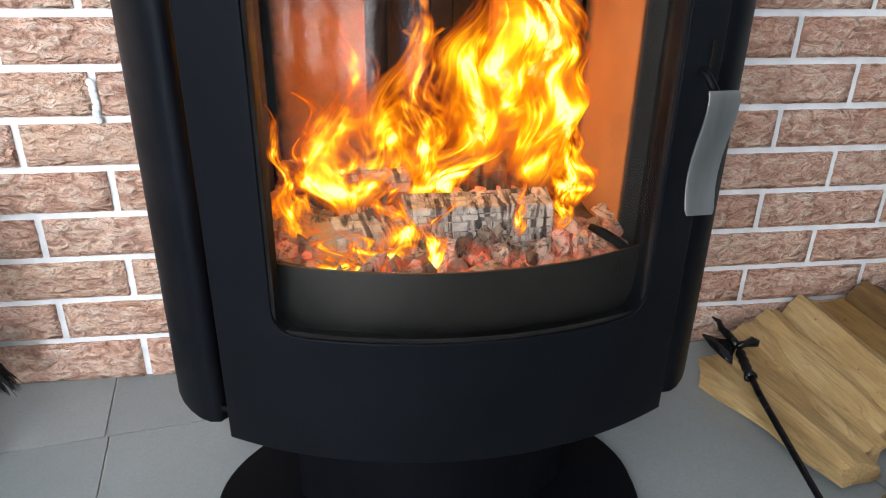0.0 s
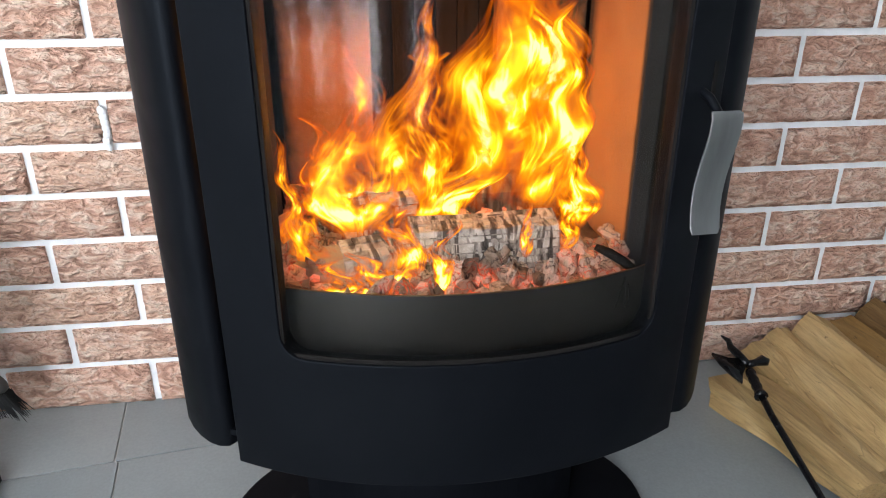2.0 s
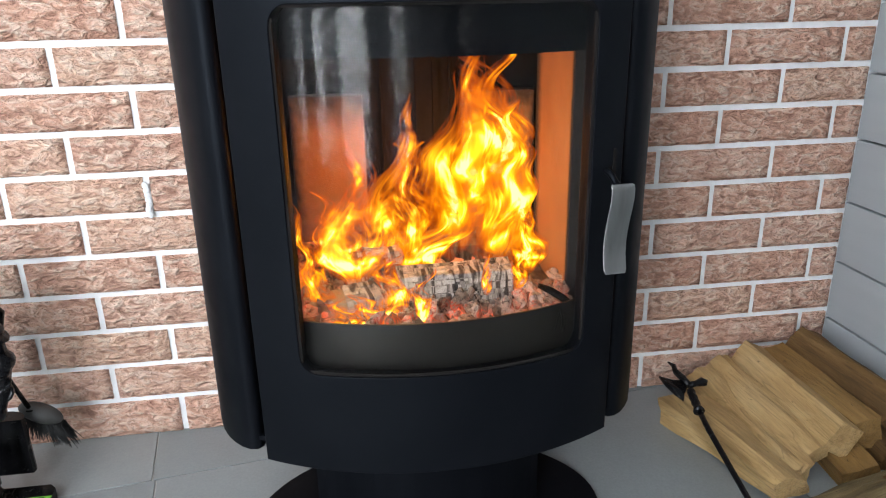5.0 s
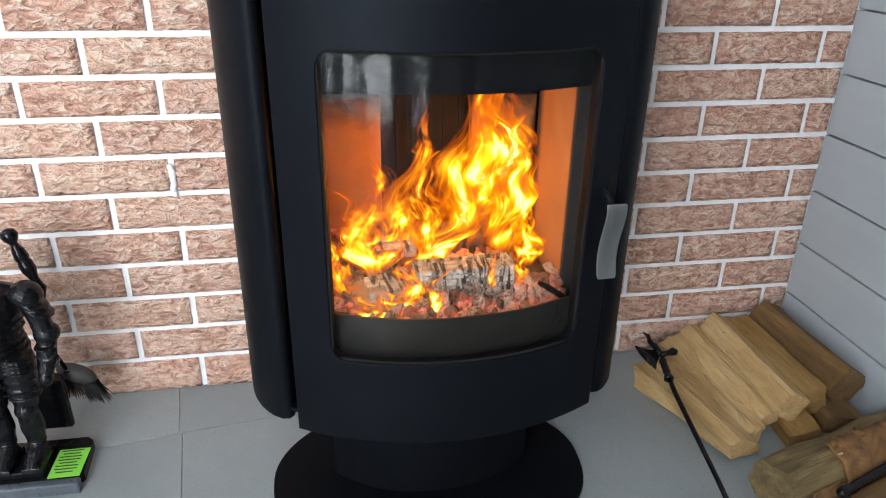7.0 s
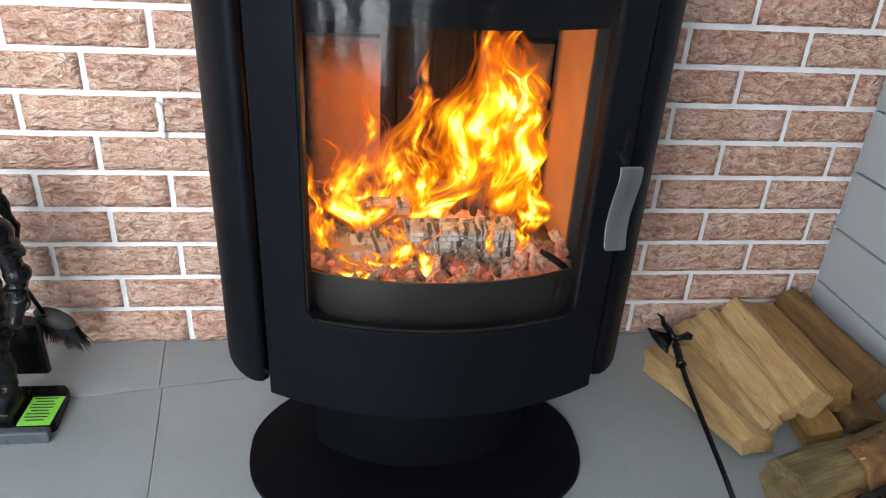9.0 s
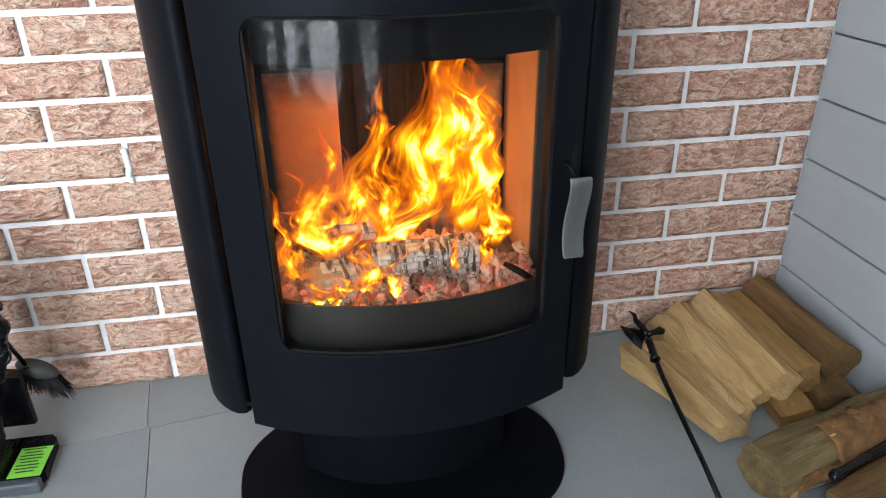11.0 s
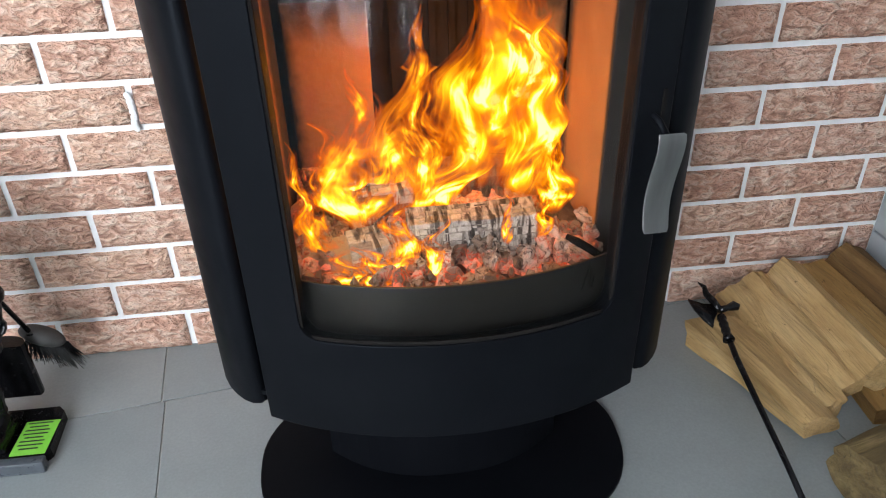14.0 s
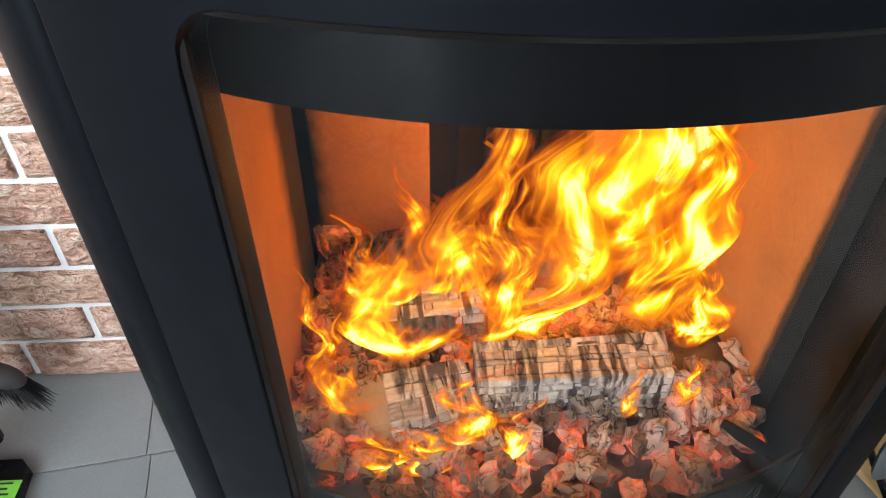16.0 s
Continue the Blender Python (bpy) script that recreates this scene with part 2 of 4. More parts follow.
def glass_material():
    m, nt, b = nodes_of("stove_glass")
    out = nt.nodes["Material Output"]
    nt.nodes.remove(b)
    tr = nt.nodes.new("ShaderNodeBsdfTransparent")
    tr.inputs["Color"].default_value = (0.92, 0.90, 0.87, 1)
    gl = nt.nodes.new("ShaderNodeBsdfGlossy")
    gl.inputs["Roughness"].default_value = 0.10
    lw = nt.nodes.new("ShaderNodeLayerWeight")
    lw.inputs["Blend"].default_value = 0.5
    gloss = math_node(nt, "ADD", 0.009, math_node(nt, "MULTIPLY", math_node(nt, "POWER", lw.outputs["Facing"], 4.0), 0.4))
    mix = nt.nodes.new("ShaderNodeMixShader")
    nt.links.new(gloss, mix.inputs[0])
    nt.links.new(tr.outputs[0], mix.inputs[1])
    nt.links.new(gl.outputs[0], mix.inputs[2])
    nt.links.new(mix.outputs[0], out.inputs["Surface"])
    return m


def vermiculite_material(name, edge, back=1.0):
    m, nt, b = nodes_of(name)
    v = coords(nt)
    grain = noise_tex(nt, v, 340.0, 3.0)
    col = ramp(nt, noise_tex(nt, v, 14.0, 5.0), (0.3, (0.31, 0.135, 0.032)), (0.7, (0.41, 0.19, 0.052)))
    col = mixed(nt, 0.18, col, ramp(nt, grain, (0.35, (0.18, 0.10, 0.05)), (0.65, (0.52, 0.35, 0.19))))
    # soot along one long border, with a ragged outline of its own
    gen = nt.nodes.new("ShaderNodeTexCoord")
    sep = nt.nodes.new("ShaderNodeSeparateXYZ")
    nt.links.new(gen.outputs["Generated"], sep.inputs[0])
    ragged = math_node(nt, "MULTIPLY", noise_tex(nt, v, 45.0, 5.0, 0.65), 0.16)
    low = math_node(nt, "ADD", math_node(nt, "MULTIPLY", sep.outputs["Z"], 0.55), ragged)
    soot = ramp(nt, low, (0.07, (1, 1, 1)), (0.13, (0, 0, 0)))
    if edge:
        across = sep.outputs["X"] if edge < 0 else math_node(nt, "SUBTRACT", 1.0, sep.outputs["X"])
        brim = math_node(nt, "ADD", math_node(nt, "MULTIPLY", across, 0.8), ragged)
        soot = math_node(nt, "MAXIMUM", soot, ramp(nt, brim, (0.09, (1, 1, 1)), (0.21, (0, 0, 0))))
        top = math_node(nt, "ADD", math_node(nt, "MULTIPLY", math_node(nt, "SUBTRACT", 1.0, sep.outputs["Z"]), 0.9), ragged)
        soot = math_node(nt, "MAXIMUM", soot, ramp(nt, top, (0.10, (0.9,) * 3), (0.26, (0, 0, 0))))
    if back < 1.0:
        soot = math_node(nt, "MAXIMUM", soot, ramp(nt, math_node(nt, "ADD", sep.outputs["Y"], math_node(nt, "MULTIPLY", ragged, 0.3)), (0.05, (1, 1, 1)), (0.09, (0, 0, 0))))
        deep = math_node(nt, "ADD", sep.outputs["Y"], math_node(nt, "MULTIPLY", ragged, 0.8))
        soot = math_node(nt, "MAXIMUM", soot, ramp(nt, deep, (back - 0.10, (0, 0, 0)), (back + 0.06, (1, 1, 1))))
    col = mixed(nt, soot, col, (0.02, 0.017, 0.015))
    nt.links.new(col, b.inputs["Base Color"])
    b.inputs["Roughness"].default_value = 0.95
    bump(nt, b, grain, 0.3, 0.002)
    return m


def tile_material():
    m, nt, b = nodes_of("grey_floor_tile")
    v = coords(nt, randomised=True)
    cloud = noise_tex(nt, v, 5.0, 6.0, 0.6)
    fine = noise_tex(nt, v, 260.0, 4.0, 0.6)
    col = ramp(nt, cloud, (0.3, (0.250, 0.273, 0.276)), (0.7, (0.32, 0.344, 0.345)))
    col = mixed(nt, 0.2, col, ramp(nt, fine, (0.3, (0.18, 0.188, 0.19)), (0.7, (0.37, 0.382, 0.38))))
    info = nt.nodes.new("ShaderNodeObjectInfo")
    col = mixed(nt, 1.0, col, ramp(nt, info.outputs["Random"], (0.0, (0.86, 0.89, 0.90)), (1.0, (1.02, 1.02, 1.0))), "MULTIPLY")
    nt.links.new(col, b.inputs["Base Color"])
    nt.links.new(ramp(nt, cloud, (0.2, (0.30,) * 3), (0.8, (0.40,) * 3)), b.inputs["Roughness"])
    bump(nt, b, fine, 0.12, 0.001)
    return m


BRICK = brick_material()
MORTAR = speckled("white_mortar", (0.70, 0.70, 0.70), (0.84, 0.84, 0.84), 30.0, 0.85, bump_strength=0.5, bump_scale=260.0)
PLASTER = speckled("white_plaster", (0.74, 0.74, 0.73), (0.82, 0.82, 0.81), 6.0, 0.85)
ROOM = speckled("pale_plaster", (0.56, 0.56, 0.555), (0.64, 0.64, 0.635), 6.0, 0.85)
PLANK = speckled("white_painted_plank", (0.39, 0.425, 0.445), (0.455, 0.49, 0.508), 9.0, 0.5, bump_strength=0.12, bump_scale=120.0, stretch=(1, 0.1, 1))
TILE = tile_material()
GROUT = speckled("floor_grout", (0.42, 0.42, 0.41), (0.55, 0.55, 0.54), 40.0, 0.9)
STEEL = speckled("black_stove_paint", (0.0030, 0.0034, 0.0046), (0.0046, 0.0051, 0.0066), 12.0, 0.44, 0.0, 0.03, 900.0)
STEEL.node_tree.nodes["Principled BSDF"].inputs["Specular IOR Level"].default_value = 0.080
STEEL.node_tree.nodes["Principled BSDF"].inputs["Specular Tint"].default_value = (0.76, 0.87, 1.0, 1.0)
STEEL_IN = speckled("sooty_steel", (0.005, 0.0045, 0.004), (0.014, 0.012, 0.011), 25.0, 0.8, 0.0, 0.3, 240.0)
STEEL_IN.node_tree.nodes["Principled BSDF"].inputs["Specular IOR Level"].default_value = 0.12
BAND = speckled("smooth_grey_steel", (0.008, 0.0078, 0.0074), (0.018, 0.0170, 0.0156), 18.0, 0.36, 0.0, 0.006, 300.0)
BAND.node_tree.nodes["Principled BSDF"].inputs["Specular IOR Level"].default_value = 0.30
CHROME = speckled("brushed_steel", (0.24, 0.24, 0.236), (0.37, 0.37, 0.36), 14.0, 0.33, 1.0, 0.05, 260.0, stretch=(3, 3, 0.4))
SILVER = speckled("silver_emblem", (0.55, 0.55, 0.55), (0.75, 0.75, 0.75), 40.0, 0.3, 1.0)
IRON = speckled("black_cast_iron", (0.0035, 0.0035, 0.0042), (0.009, 0.009, 0.010), 35.0, 0.24, 0.0, 0.02, 220.0)
IRON.node_tree.nodes["Principled BSDF"].inputs["Specular IOR Level"].default_value = 0.26
RIM = speckled("blue_grey_enamel", (0.05, 0.058, 0.068), (0.085, 0.097, 0.112), 40.0, 0.3, 0.0, 0.03, 220.0)
BRISTLE = speckled("black_bristle", (0.008, 0.008, 0.008), (0.022, 0.022, 0.022), 200.0, 0.7)
BRUSHWOOD = speckled("grey_brush_block", (0.035, 0.034, 0.033), (0.06, 0.058, 0.055), 40.0, 0.6)
GREEN = speckled("green_paper_label", (0.20, 0.58, 0.05), (0.27, 0.70, 0.09), 20.0, 0.6)
INK = speckled("black_ink", (0.01, 0.02, 0.01), (0.02, 0.03, 0.02), 50.0, 0.7)
WOODS = [wood_material("pale_split_wood", (0.36, 0.217, 0.078), (0.55, 0.357, 0.150), (0.66, 0.462, 0.225)),
         wood_material("honey_split_wood", (0.22, 0.115, 0.029), (0.33, 0.185, 0.055), (0.41, 0.25, 0.086), 3.0),
         wood_material("brown_split_wood", (0.10, 0.052, 0.016), (0.175, 0.093, 0.029), (0.235, 0.135, 0.050), 6.0),
         wood_material("weathered_round_wood", (0.085, 0.054, 0.02), (0.18, 0.122, 0.046), (0.29, 0.21, 0.09), 12.0)]
BARK = speckled("dry_bark", (0.075, 0.034, 0.011), (0.26, 0.128, 0.040), 40.0, 0.85, 0.0, 0.8, 110.0, 0.3)
CHAR = charred_material("charred_ashen_wood", 0.0)
BLACKENED = charred_material("blackened_wood", 0.0, 0.30)
SINGED = charred_material("singed_pale_wood", 0.10)
EMBER = ember_material()
CRUST = crust_material()
ASH = speckled("grey_ash", (0.05, 0.045, 0.04), (0.22, 0.20, 0.185), 60.0, 0.95, 0.0, 0.6, 200.0)
VERMICULITE = [vermiculite_material("vermiculite_board_" + n, e, q) for n, e, q in (("left", -1, 1.0), ("side_left", 0, 0.70), ("right", 1, 1.0), ("side_right", 0, 0.97))]
GLASS = glass_material()
CURTAIN = speckled("grey_curtain", (0.10, 0.10, 0.105), (0.16, 0.16, 0.165), 12.0, 0.9)


# ---- building helpers ----
def mesh_from(bm, name, material, smooth=False):
    me = bpy.data.meshes.new(name)
    bmesh.ops.recalc_face_normals(bm, faces=bm.faces)
    bm.to_mesh(me)
    bm.free()
    me.materials.append(material)
    if smooth:
        me.polygons.foreach_set("use_smooth", [True] * len(me.polygons))
    return me


def part(name, bm, material, parent=None, label="", smooth=False):
    ob = new(name, mesh_from(bm, name, material, smooth))
    if parent:
        ob.parent = parent
    if label:
        ob["label"] = label
    return ob


def thing(name, at, label, category, group="", kind=""):
    ob = new(name)
    ob.empty_display_size = 0.05
    ob.location = at
    return tagged(ob, label, category, group, kind)


def box(bm, x0, x1, y0, y1, z0, z1, bevel=0.0):
    vs = [bm.verts.new((x, y, z)) for x in (x0, x1) for y in (y0, y1) for z in (z0, z1)]
    fs = [bm.faces.new([vs[i] for i in q]) for q in ((0, 1, 3, 2), (4, 6, 7, 5), (0, 4, 5, 1), (2, 3, 7, 6), (0, 2, 6, 4), (1, 5, 7, 3))]
    if bevel:
        es = list({e for f in fs for e in f.edges})
        bmesh.ops.bevel(bm, geom=es, offset=bevel, segments=2, affect="EDGES", profile=0.6)
    return bm


def boxed(*a, bevel=0.0):
    return box(bmesh.new(), *a, bevel=bevel)


def prism(bm, outline, z0, z1):
    """A closed outline in plan, raised from z0 to z1."""
    lo = [bm.verts.new((x, y, z0)) for x, y in outline]
    hi = [bm.verts.new((x, y, z1)) for x, y in outline]
    n = len(lo)
    for i in range(n):
        j = (i + 1) % n
        bm.faces.new((lo[i], lo[j], hi[j], hi[i]))
    bm.faces.new(lo[::-1])
    bm.faces.new(hi)
    return bm


def tube(bm, path, radii, sides=12, squash=1.0):
    """A tapered round bar along a path."""
    rings = []
    for i, p in enumerate(path):
        p = Vector(p)
        a, b = Vector(path[max(i - 1, 0)]), Vector(path[min(i + 1, len(path) - 1)])
        d = (b - a).normalized()
        u = d.orthogonal().normalized() if not rings else (u - d * u.dot(d)).normalized()
        w = d.cross(u)
        r = radii[i] if isinstance(radii, (list, tuple)) else radii
        rings.append([bm.verts.new(p + (u * math.cos(k * 2 * math.pi / sides) + w * squash * math.sin(k * 2 * math.pi / sides)) * r) for k in range(sides)])
    for A, B in zip(rings, rings[1:]):
        for k in range(sides):
            bm.faces.new((A[k], A[(k + 1) % sides], B[(k + 1) % sides], B[k]))
    bm.faces.new(rings[0][::-1])
    bm.faces.new(rings[-1])
    return bm


def blob(bm, centre, radii, turn=(0, 0, 0), u=12, v=8):
    m = Matrix.LocRotScale(Vector(centre), Euler([radians(a) for a in turn]), Vector(radii))
    bmesh.ops.create_uvsphere(bm, u_segments=u, v_segments=v, radius=1.0, matrix=m)
    return bm


def solid(ob, thickness, bevel=0.0, offset=-1.0):
    s = ob.modifiers.new("thickness", "SOLIDIFY")
    s.thickness, s.offset = thickness, offset
    if bevel:
        b = ob.modifiers.new("edges", "BEVEL")
        b.width, b.segments, b.limit_method, b.angle_limit = bevel, 2, "ANGLE", radians(50)
    w = ob.modifiers.new("even_shading", "WEIGHTED_NORMAL")
    w.weight, w.keep_sharp = 100, False
    return ob


# ---- the room ----
def room_wall(name, bm, material, label):
    return tagged(part(name, bm, material), label, "wall", kind="structure")


floor = tagged(part("floor", boxed(ROOM_X0 - 0.2, ROOM_X1 + 0.2, ROOM_Y0 - 0.2, 0.2, -0.08, -0.003), GROUT), "grey stone-look tiled floor with pale joints", "floor", kind="structure")
wall_brick = room_wall("wall_back", boxed(ROOM_X0 - 0.2, ROOM_X1 + 0.2, 0.0, 0.2, -0.003, ROOM_H), MORTAR, "wall of brown chiselled bricks with wide white joints")
wall_planks = room_wall("wall_right", boxed(ROOM_X1 + 0.016, ROOM_X1 + 0.2, ROOM_Y0 - 0.2, 0.0, -0.003, ROOM_H), PLANK, "wall clad in white painted horizontal planks")
room_wall("wall_left", boxed(ROOM_X0 - 0.2, ROOM_X0, ROOM_Y0 - 0.2, 0.0, -0.003, ROOM_H), ROOM, "plain pale plastered wall")
bm = bmesh.new()
edges = [ROOM_X0] + [e for w in WINDOWS for e in w] + [ROOM_X1 + 0.016]
for i in range(0, len(edges), 2):
    box(bm, edges[i], edges[i + 1], ROOM_Y0 - 0.2, ROOM_Y0, -0.003, ROOM_H)
for wx0, wx1 in WINDOWS:
    box(bm, wx0, wx1, ROOM_Y0 - 0.2, ROOM_Y0, -0.003, SILL)
    box(bm, wx0, wx1, ROOM_Y0 - 0.2, ROOM_Y0, HEAD, ROOM_H)
room_wall("wall_front", bm, ROOM, "pale plastered wall with tall windows")
tagged(part("ceiling", boxed(ROOM_X0 - 0.2, ROOM_X1 + 0.2, ROOM_Y0 - 0.2, 0.2, ROOM_H, ROOM_H + 0.1), PLASTER), "plain white plastered ceiling", "ceiling", kind="structure")


def window_frame(i, wx0, wx1):
    w = tagged(thing("window_%d" % i, ((wx0 + wx1) / 2, ROOM_Y0 - 0.1, SILL), "tall white framed window with a middle bar", "window"), kind="structure")
    hw, h, t = (wx1 - wx0) / 2, HEAD - SILL, 0.035
    bm = bmesh.new()
    box(bm, -hw, -hw + 2 * t, -0.03, 0.03, 0, h, 0.004)
    box(bm, hw - 2 * t, hw, -0.03, 0.03, 0, h, 0.004)
    box(bm, -hw + 2 * t, hw - 2 * t, -0.03, 0.03, 0, 2 * t, 0.004)
    box(bm, -hw + 2 * t, hw - 2 * t, -0.03, 0.03, h - 2 * t, h, 0.004)
    box(bm, -t, t, -0.03, 0.03, 2 * t, h - 2 * t, 0.004)
    part("window_frame", bm, PLASTER, w)
    part("window_sill", boxed(-hw, hw, 0.035, 0.16, 0.0, 0.03, bevel=0.004), PLASTER, w)
    return w


for i, (wx0, wx1) in enumerate(WINDOWS):
    window_frame(i + 1, wx0, wx1)


def curtain(x0, x1, label):
    bm = bmesh.new()
    n = 60
    rows = []
    for z in (0.04, 1.2, 2.35):
        rows.append([bm.verts.new((x0 + (x1 - x0) * k / n, ROOM_Y0 + 0.16 + 0.035 * math.sin(k * 0.95) + 0.01 * math.sin(k * 2.3 + z), z)) for k in range(n + 1)])
    for A, B in zip(rows, rows[1:]):
        for k in range(n):
            bm.faces.new((A[k], A[k + 1], B[k + 1], B[k]))
    ob = tagged(part("curtain", bm, CURTAIN, smooth=True), label, "curtain", "window curtains")
    solid(ob, 0.003)
    return ob


curtain(-1.52, -1.34, "dark grey curtain hanging before the wide window")
curtain(-1.05, -0.97, "narrow dark grey curtain before the wide window")
curtain(-0.61, -0.43, "dark grey curtain gathered beside the window")
curtain(0.22, 0.42, "dark grey curtain hanging between windows")

# ---- the stove ----
SX, SY, SR = -0.033, -0.098, 0.40            # axis and radius of the bowed front
Z_LOW, Z_TOP = 0.2195, 0.96
stove = thing("wood_stove", (SX, -0.28, 0.0), "matt black pedestal wood stove with bowed glass door, fire burning", "stove")


def at_stove(ob):
    """Parts are drawn in room coordinates and hung under the stove."""
    ob.parent = stove
    ob.matrix_parent_inverse = Matrix.Translation((-SX, 0.28, 0.0))
    return ob


def stove_part(name, bm, material, label="", smooth=False):
    return at_stove(part(name, bm, material, None, label, smooth))


def under(parent, name, bm, material, label="", smooth=False):
    ob = part(name, bm, material, None, label, smooth)
    ob.parent = parent
    return ob


def bow(angle, r=SR):
    """Plan point on the bowed front; 0 looks into the room, positive to the right."""
    return SX + r * math.sin(angle), SY - r * math.cos(angle)


def curved_band(a0, a1, r, z0, z1, n=40):
    bm = bmesh.new()
    lo, hi = [], []
    for k in range(n + 1):
        a = a0 + (a1 - a0) * k / n
        x, y = bow(a, r)
        lo.append(bm.verts.new((x, y, z0)))
        hi.append(bm.verts.new((x, y, z1)))
    for k in range(n):
        bm.faces.new((lo[k], lo[k + 1], hi[k + 1], hi[k]))
    return bm


DOOR_A = math.asin(0.1985 / SR)
HOLE_A0, HOLE_A1 = math.asin(-0.1500 / SR), math.asin(0.1590 / SR)
HOLE_Z0, HOLE_Z1, HOLE_R = 0.338, 0.706, 0.020


def door_panel():
    bm = bmesh.new()
    ra = HOLE_R / SR
    angles = [-DOOR_A + (HOLE_A0 + DOOR_A) * k / 6 for k in range(6)]
    angles += [HOLE_A0 + ra * (1 - math.cos(math.pi / 2 * k / 6)) for k in range(7)]
    angles += [HOLE_A0 + ra + (HOLE_A1 - HOLE_A0 - 2 * ra) * k / 30 for k in range(1, 30)]
    angles += [HOLE_A1 - ra * (1 - math.cos(math.pi / 2 * k / 6)) for k in range(6, -1, -1)]
    angles += [HOLE_A1 + (DOOR_A - HOLE_A1) * k / 6 for k in range(1, 7)]

    def drop(a):
        d = min(a - HOLE_A0, HOLE_A1 - a) / ra
        return 0.0 if d >= 1 else HOLE_R * (1 - math.sqrt(max(0.0, 1 - (1 - max(d, 0.0)) ** 2)))

    cols = []
    for a in angles:
        x, y = bow(a)
        inside = HOLE_A0 - 1e-6 <= a <= HOLE_A1 + 1e-6
        lift = drop(a) if inside else HOLE_R
        cols.append((inside, [bm.verts.new((x, y, z)) for z in (Z_LOW, HOLE_Z0 + lift, HOLE_Z1 - lift, Z_TOP - 0.004)]))
    for (ia, A), (ib, B) in zip(cols, cols[1:]):
        for k in range(3):
            if k == 1 and ia and ib:
                continue
            bm.faces.new((A[k], B[k], B[k + 1], A[k + 1]))
    return bm


door = stove_part("door", door_panel(), STEEL, "bowed matt black steel door", True)
solid(door, 0.018, 0.0012)
for p in door.data.polygons:
    p.use_smooth = True

glass = under(door, "glass", curved_band(HOLE_A0 - 0.012, HOLE_A1 + 0.012, SR - 0.004, HOLE_Z0 - 0.004, HOLE_Z1 + 0.004, 48), GLASS, "clear curved stove glass with faint reflections", True)
solid(glass, 0.004)
glass.visible_shadow = False
# black rope seal round the pane
seal = bmesh.new()
loop = []
for k in range(41):
    loop.append((*bow(HOLE_A0 + (HOLE_A1 - HOLE_A0) * k / 40, SR - 0.0045), HOLE_Z0 + 0.0005))
for k in range(41):
    loop.append((*bow(HOLE_A1 - (HOLE_A1 - HOLE_A0) * k / 40, SR - 0.0045), HOLE_Z1 - 0.0005))
loop.append(loop[0])
tube(seal, loop, 0.0026, 6)
under(door, "seal", seal, STEEL_IN, "black rope seal")

# handle: an S-bent brushed plate on a short neck, with the latch slot above
HA = radians(26.7)
PLATE_A = radians(4.0)                       # the grip faces nearly straight into the room


def handle_plate():
    bm = bmesh.new()
    rows = []
    prof = [(0.5275, 0.0195), (0.526, 0.0215), (0.521, 0.0225), (0.511, 0.0222), (0.500, 0.0205), (0.488, 0.0182), (0.475, 0.0162),
            (0.462, 0.0152), (0.450, 0.0155), (0.440, 0.0168), (0.433, 0.0180), (0.429, 0.0188)]
    for i, (z, off) in enumerate(prof):
        w = 0.0128 * (0.88 if i in (0, len(prof) - 1) else 1.0)
        row = []
        for s in (-1, -0.9, 0, 0.9, 1):
            x, y = bow(HA, SR + off + (0.0008 if abs(s) < 1 else 0))
            row.append(bm.verts.new((x + s * w * math.cos(PLATE_A), y + s * w * math.sin(PLATE_A), z)))
        rows.append(row)
    for A, B in zip(rows, rows[1:]):
        for k in range(4):
            bm.faces.new((A[k], A[k + 1], B[k + 1], B[k]))
    return bm


handle = under(door, "handle", handle_plate(), CHROME, "curved brushed steel handle", True)
solid(handle, 0.003, 0.0008)
neck = bmesh.new()
tube(neck, [(*bow(HA - 0.01, SR - 0.006), 0.541), (*bow(HA - 0.005, SR + 0.006), 0.535), (*bow(HA, SR + 0.018), 0.520)], 0.0035, 8)
under(door, "neck", neck, STEEL, "black latch rod", True)
slot = bmesh.new()
sx0, sy0 = bow(HA + 0.02, SR + 0.0006)
box(slot, -0.0022, 0.0022, -0.0006, 0.0008, 0.532, 0.560)
for v in slot.verts:
    c, s = math.cos(HA), math.sin(HA)
    v.co.x, v.co.y = sx0 + v.co.x * c - v.co.y * s, sy0 + v.co.x * s + v.co.y * c
under(door, "slot", slot, STEEL_IN, "dark latch slot")

# oval openwork emblem above the pane
emblem = bmesh.new()


def on_door(u, z, lift):
    x, y = bow(u / SR, SR + lift)
    return (x, y, z)


for rx, rz, r in ((0.050, 0.030, 0.0022), (0.043, 0.024, 0.0012)):
    tube(emblem, [on_door(rx * math.cos(k * math.pi / 20), 0.797 + rz * math.sin(k * math.pi / 20), 0.002) for k in range(41)], r, 6)
for k in range(14):
    a = k * math.pi / 7
    tube(emblem, [on_door(q * 0.040 * math.cos(a + 0.25 * q), 0.797 + q * 0.022 * math.sin(a + 0.25 * q), 0.002) for q in (0.15, 0.45, 0.75, 1.0)], [0.001, 0.002, 0.0016, 0.0008], 6)
under(door, "emblem", emblem, SILVER, "oval silver openwork emblem", True)


def mirrored(points):
    return [(SX + dx, y) for dx, y in points]


